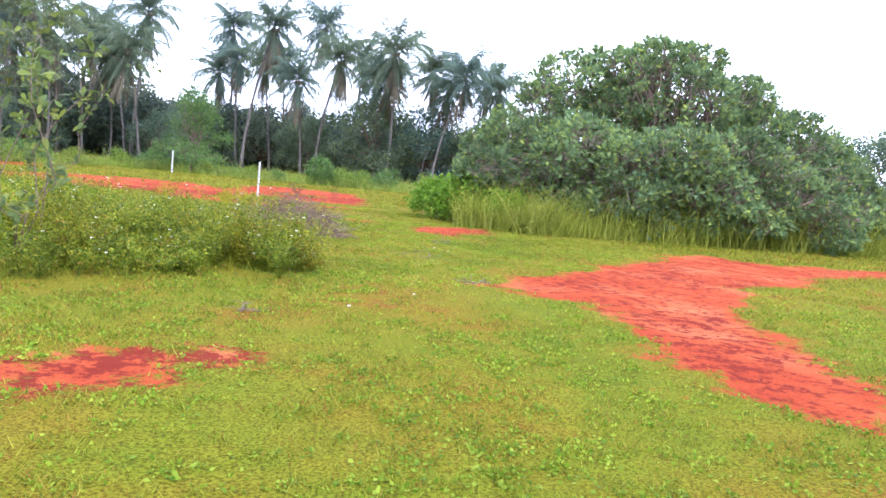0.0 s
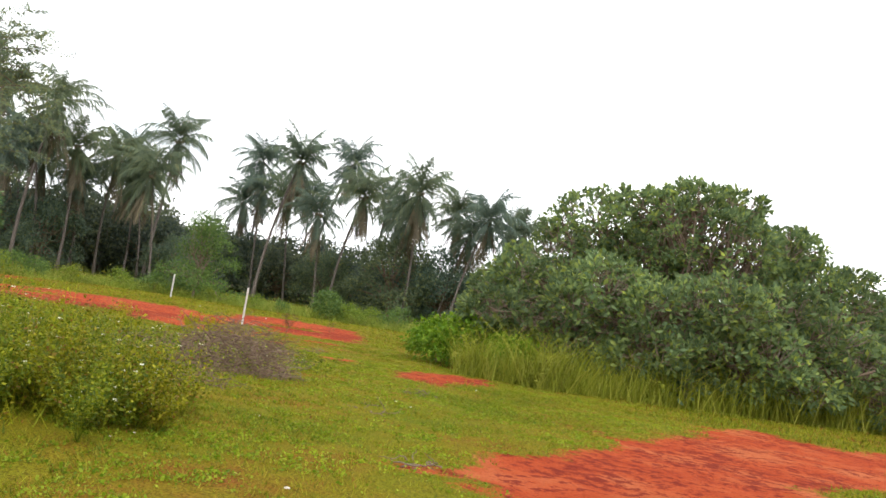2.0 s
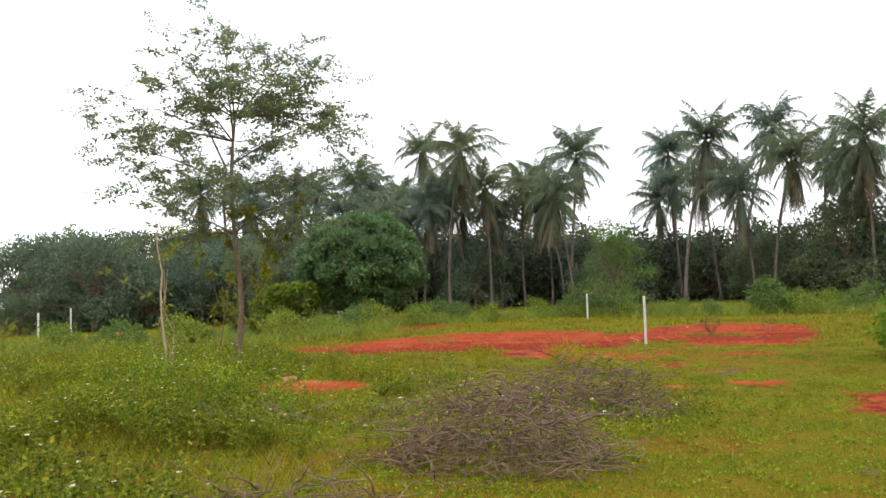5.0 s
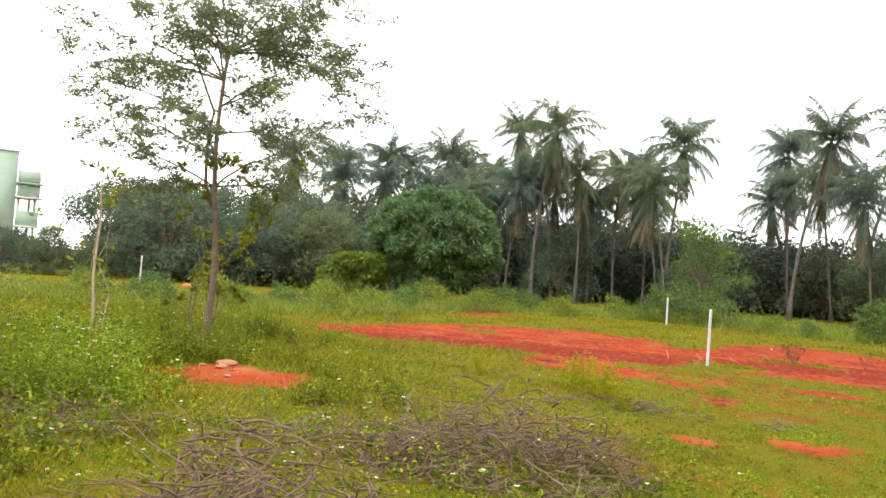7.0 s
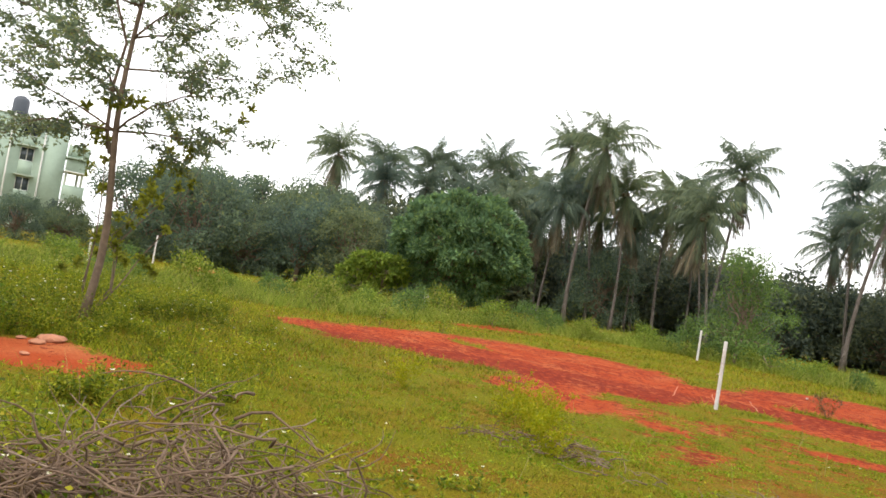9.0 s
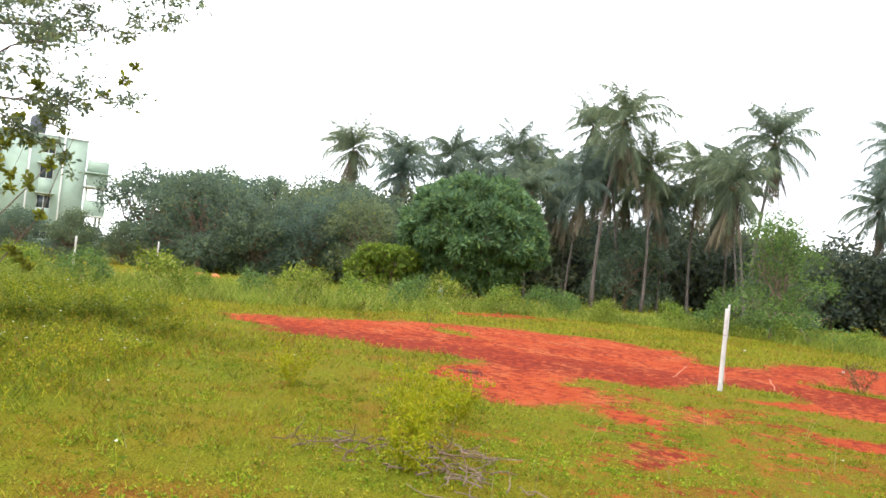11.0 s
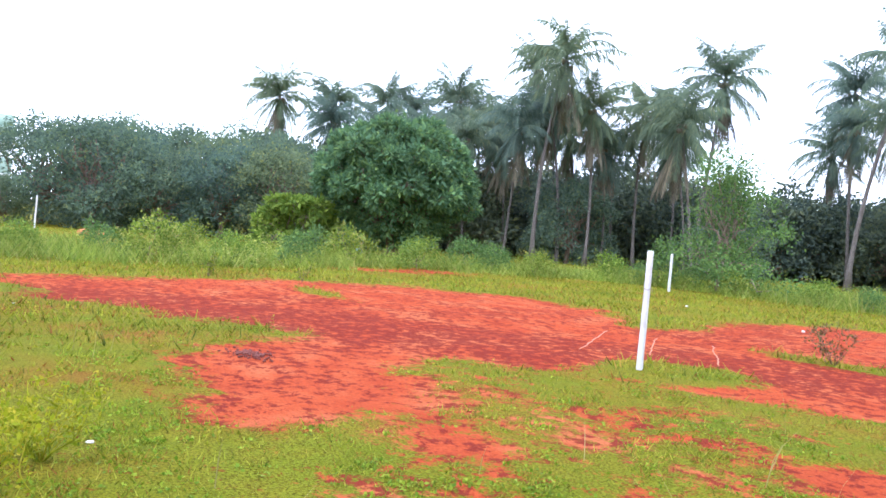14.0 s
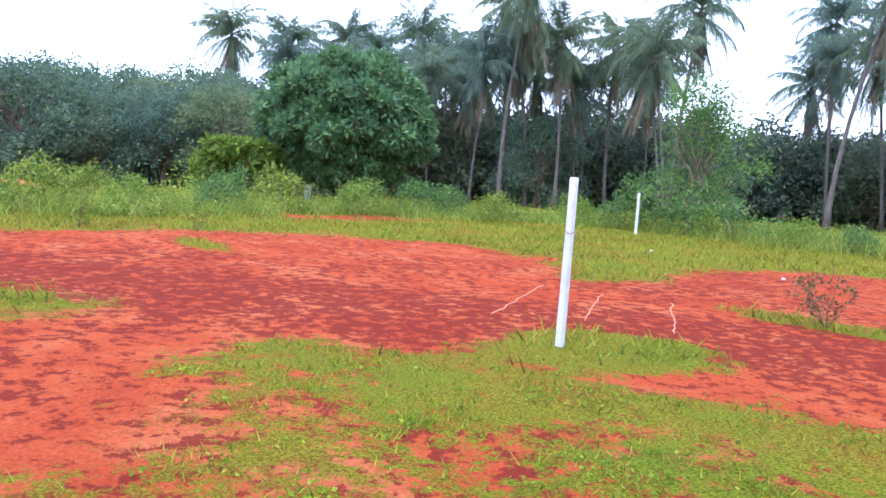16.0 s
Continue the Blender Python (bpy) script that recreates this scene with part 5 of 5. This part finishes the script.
# tall grass at the foot of the cashew tree
p = scatter(110000, (1.5, 19), (20, 34), lambda x, y: np.clip(1.4 - np.abs((y - 22.5 - 0.50 * np.maximum(x - 4, 0) - 0.3 * np.maximum(4 - x, 0)) / 1.1), 0, 1) * (0.4 + 0.6 * smooth(-0.3, 0.4, fractal(x, y, 1.0, 103))) * 0.75)
b = Build()
b.blades(p, rng.uniform(0.5, 1.6, len(p)) * (1 + 0.4 * fractal(p[:, 0], p[:, 1], 0.9, 107)) * np.where(rng.random(len(p)) < 0.5, 0.6, 1), 0.020, 1.0)
tagged(part("tall_grass_fringe", b, M_FRINGE), "fringe of tall grass below the cashew tree", "grass", kind="stuff")
q = scatter(3000, (1.5, 19), (20, 34), lambda x, y: np.clip(1.4 - np.abs((y - 22.9 - 0.50 * np.maximum(x - 4, 0) - 0.3 * np.maximum(4 - x, 0)) / 1.3), 0, 1) * smooth(-0.1, 0.3, fractal(x, y, 1.2, 109)))
weed_plants("fringe_weeds", q, 1.0, 0.13, 14, M_FRINGE, "tall leafy weeds below the cashew tree", 0, 0.5)
# dry seed stalks in the turf
p = scatter(560, (-9, 12), (3, 28), lambda x, y: np.clip(1.1 - from_line(x, y) / 9, 0, 1) * 0.5 * bare(x, y))
b = Build()
b.blades(p, rng.uniform(0.18, 0.42, len(p)), 0.006, 0.6)
tagged(part("dry_stalks", b, M_DRY), "pale dry seed stalks standing in the turf", "grass", kind="stuff")


# ---- stones, clods and litter ----
def lump(name, x, y, r, mat, label, category, group, flat=0.6, sink=0.25):
    me = bpy.data.meshes.new(name)
    bm = bmesh.new()
    bmesh.ops.create_icosphere(bm, subdivisions=2, radius=r)
    o = rng.uniform(0, 50)
    for v in bm.verts:
        v.co *= 1 + 0.35 * noise.noise(v.co / r * 0.9 + Vector((o, 0, 0)))
        v.co.z *= flat
    bm.to_mesh(me)
    bm.free()
    ob = part(name, me, mat, smooth=False)
    ob.location = (x, y, ground_z(x, y) + r * flat * (1 - 2 * sink) - 0.01)
    ob.rotation_euler = (0, 0, rng.uniform(0, 6))
    return tagged(ob, label, category, group)


for i in range(150):
    lump("soil_clod", -8.70 + rng.normal() * 0.17, 23.95 + rng.normal() * 0.09, rng.uniform(0.007, 0.019), M_CLOD, "dark crumbled soil clod on the yard", "soil clod", "dark clods on the yard")
for i in range(14):
    lump("rubble_piece", 1.25 + rng.normal() * 0.20, 7.0 + rng.normal() * 0.14, rng.uniform(0.008, 0.018), M_PALE, "pale rubble piece lying among the weeds", "stone", "pale rubble at the meadow's corner")
for x, y, r in ((-7.7, 15.8, 0.16), (-7.45, 15.6, 0.09), (-6.8, 15.4, 0.05), (-7.9, 15.5, 0.06)):
    lump("laterite_stone", x, y, r, M_STONE, "flat laterite stone on the red soil mound", "stone", "stones on the soil mound", 0.35)
for x, y, r in ((3.0, 6.2, 0.02), (1.7, 8.8, 0.03), (2.6, 5.1, 0.02), (-6.0, 21.9, 0.025), (-14.2, 38.6, 0.05), (-9.6, 36.2, 0.04)):
    lump("pale_pebble", x, y, r, M_PALE, "small pale pebble lying on the turf", "stone", "pale pebbles")
lump("soil_heap", -42.2, 28.9, 0.3, M_SOILHEAP, "orange-red soil heap behind the tall weeds", "soil heap", "", 0.7, 0.35)
lump("soil_heap", -42.0, 29.7, 0.24, M_SOILHEAP, "orange-red soil heap behind the tall weeds", "soil heap", "", 0.7, 0.35)


# ---- the apartment building beyond the trees ----
def building():
    root = thing("apartment_building", (-94, 18.2, 0), "mint green four-storey apartment building with balconies", "building")

    def box(name, lo, hi, mat, parent=None, label=""):
        b = Build()
        b.box(lo, hi)
        return part(name, b, mat, parent or root, label)

    root.scale = (1, 1, 0.94)
    # the front wall is the plane x = 0; y runs along it
    wins = [(1.2, 1.5), (6.4, 1.4)]
    rows = (0.9, 4.5, 8.0, 11.0)
    b = Build()
    ys = [0.0]
    for y0, w in wins:
        ys += [y0, y0 + w]
    ys.append(11.0)
    for i in range(len(ys) - 1):
        if i % 2 == 0:
            b.box((-0.3, ys[i], 0), (0, ys[i + 1], 13.1))
        else:
            z = 0.0
            for zr in rows:
                b.box((-0.3, ys[i], z), (0, ys[i + 1], zr))
                z = zr + 1.6
            b.box((-0.3, ys[i], z), (0, ys[i + 1], 13.1))
    b.box((-11, 0, 0), (-10.7, 11, 13.1))
    b.box((-10.7, 0, 0), (-0.3, 0.3, 13.1))
    b.box((-10.7, 10.7, 0), (-0.3, 11, 13.1))
    part("wall", b, M_MINT, root)
    box("roof", (-10.7, 0.3, 12.2), (-0.3, 10.7, 12.4), M_WHITEPAINT)
    box("parapet_cap", (-11.1, -0.1, 13.1), (0.1, 11.1, 13.22), M_WHITEPAINT)
    for y0, w in wins:
        for zr in rows:
            win = box("window", (-0.22, y0, zr), (-0.18, y0 + w, zr + 1.6), M_GLASS)
            f = Build()
            for lo, hi in (((-0.17, y0, zr), (-0.08, y0 + 0.08, zr + 1.6)), ((-0.17, y0 + w - 0.08, zr), (-0.08, y0 + w, zr + 1.6)), ((-0.17, y0 + 0.08, zr), (-0.08, y0 + w - 0.08, zr + 0.08)),
                           ((-0.17, y0 + 0.08, zr + 1.52), (-0.08, y0 + w - 0.08, zr + 1.6)), ((-0.17, y0 + w / 2 - 0.04, zr + 0.08), (-0.08, y0 + w / 2 + 0.04, zr + 1.52))):
                f.box(lo, hi)
            part("frame", f, M_WHITEPAINT, win)
            box("sunshade", (0.002, y0 - 0.25, zr + 1.72), (0.6, y0 + w + 0.25, zr + 1.84), M_CREAM)
    for y0 in (5.3, 8.6):
        b = Build()
        b.tube([(0.10, y0, 0), (0.10, y0, 6), (0.10, y0, 13.4)], 0.10, 8)
        part("drainpipe", b, M_WHITEPAINT, root, "white drainpipe")
    # balcony tower on the corner
    for z in (0.6, 4.1, 7.6):
        box("balcony_slab", (-3.2, 11.002, z), (0.7, 13.6, z + 0.18), M_WHITEPAINT)
        b = Build()
        b.box((-0.02, 11.1, z + 0.18), (0.12, 13.4, z + 2.0))
        b.box((-3.2, 13.26, z + 0.18), (-0.021, 13.4, z + 2.0))
        part("balcony_parapet", b, M_CREAM if z < 4 else M_MINT, root)
        for px, py in ((-0.15, 13.0), (-3.0, 13.0), (-0.15, 11.3)):
            b = Build()
            b.box((px - 0.13, py - 0.12, z + 0.18), (px + 0.12, py + 0.13, z + 3.5))
            part("balcony_column", b, M_CREAM, root)
    b = Build()
    b.box((-3.2, 11.004, 9.0 + 0.3), (0.7, 13.6, 9.5))
    b.box((-0.02, 11.1, 9.5), (0.12, 13.4, 10.9))
    b.box((-3.2, 13.26, 9.5), (-0.021, 13.4, 10.9))
    part("balcony_roof", b, M_MINT, root)
    return root


building()


def water_tank():
    root = thing("water_tank", (-97, 24.2, 11.6), "dark round plastic water tank on the roof", "water tank")
    b = Build()
    z = np.array([0, 0.05, 1.9, 2.2, 2.4, 2.45])
    r = np.array([0.82, 0.85, 0.85, 0.7, 0.4, 0.38])
    b.tube(np.stack([0 * z, 0 * z, z + 0.75], 1), r, 16)
    part("barrel", b, M_TANK, root, smooth=True)
    b = Build()
    b.box((-1, -1, 0), (1, 1, 0.75))
    part("plinth", b, M_CREAM, root)


water_tank()


# ---- small things on the yard and below the mango tree ----
def string_on_ground(ends, label):
    b = Build()
    a, c = np.array(ends[0], float), np.array(ends[1], float)
    u = np.linspace(0, 1, 14)[:, None]
    xy = a + (c - a) * u + rng.normal(size=(14, 2)) * 0.012
    b.tube(np.column_stack([xy, height_at(xy[:, 0], xy[:, 1]) - 0.014]), 0.008, 5)
    tagged(part("string", b, M_STRING), label, "string", "old strings on the yard")


string_on_ground(((-8.63, 28.65), (-10.2, 30.95)), "old pale string lying across the red yard")
string_on_ground(((-8.06, 29.42), (-9.37, 31.2)), "old pale string lying across the red yard")
string_on_ground(((-8.5, 31.5), (-7.2, 29.75)), "old pale string lying across the red yard")


def pump_stand():
    root = thing("pump_box", (-36.2, 41.0, ground_z(-36.2, 41.0) - 0.03), "small white box on a pale blue drum below the mango", "box", s=0.6)
    b = Build()
    z = np.array([0, 0.02, 0.3, 0.31, 0.34, 0.6, 0.61, 0.64, 0.88, 0.9])
    b.tube(np.stack([0 * z, 0 * z, z], 1), 0.30 + 0.015 * np.array([-1, 0, 0, 1, 0, 0, 1, 0, 0, -1]), 18)
    part("drum", b, M_DRUM, root, "pale blue ribbed drum", smooth=True)
    b = Build()
    b.box((-0.24, -0.22, 0.905), (0.24, 0.22, 1.34))
    part("box", b, M_WHITEPAINT, root, "white painted box")
    b = Build()
    b.box((-0.28, -0.26, 1.342), (0.28, 0.26, 1.38))
    part("lid", b, M_WHITEPAINT, root)


pump_stand()
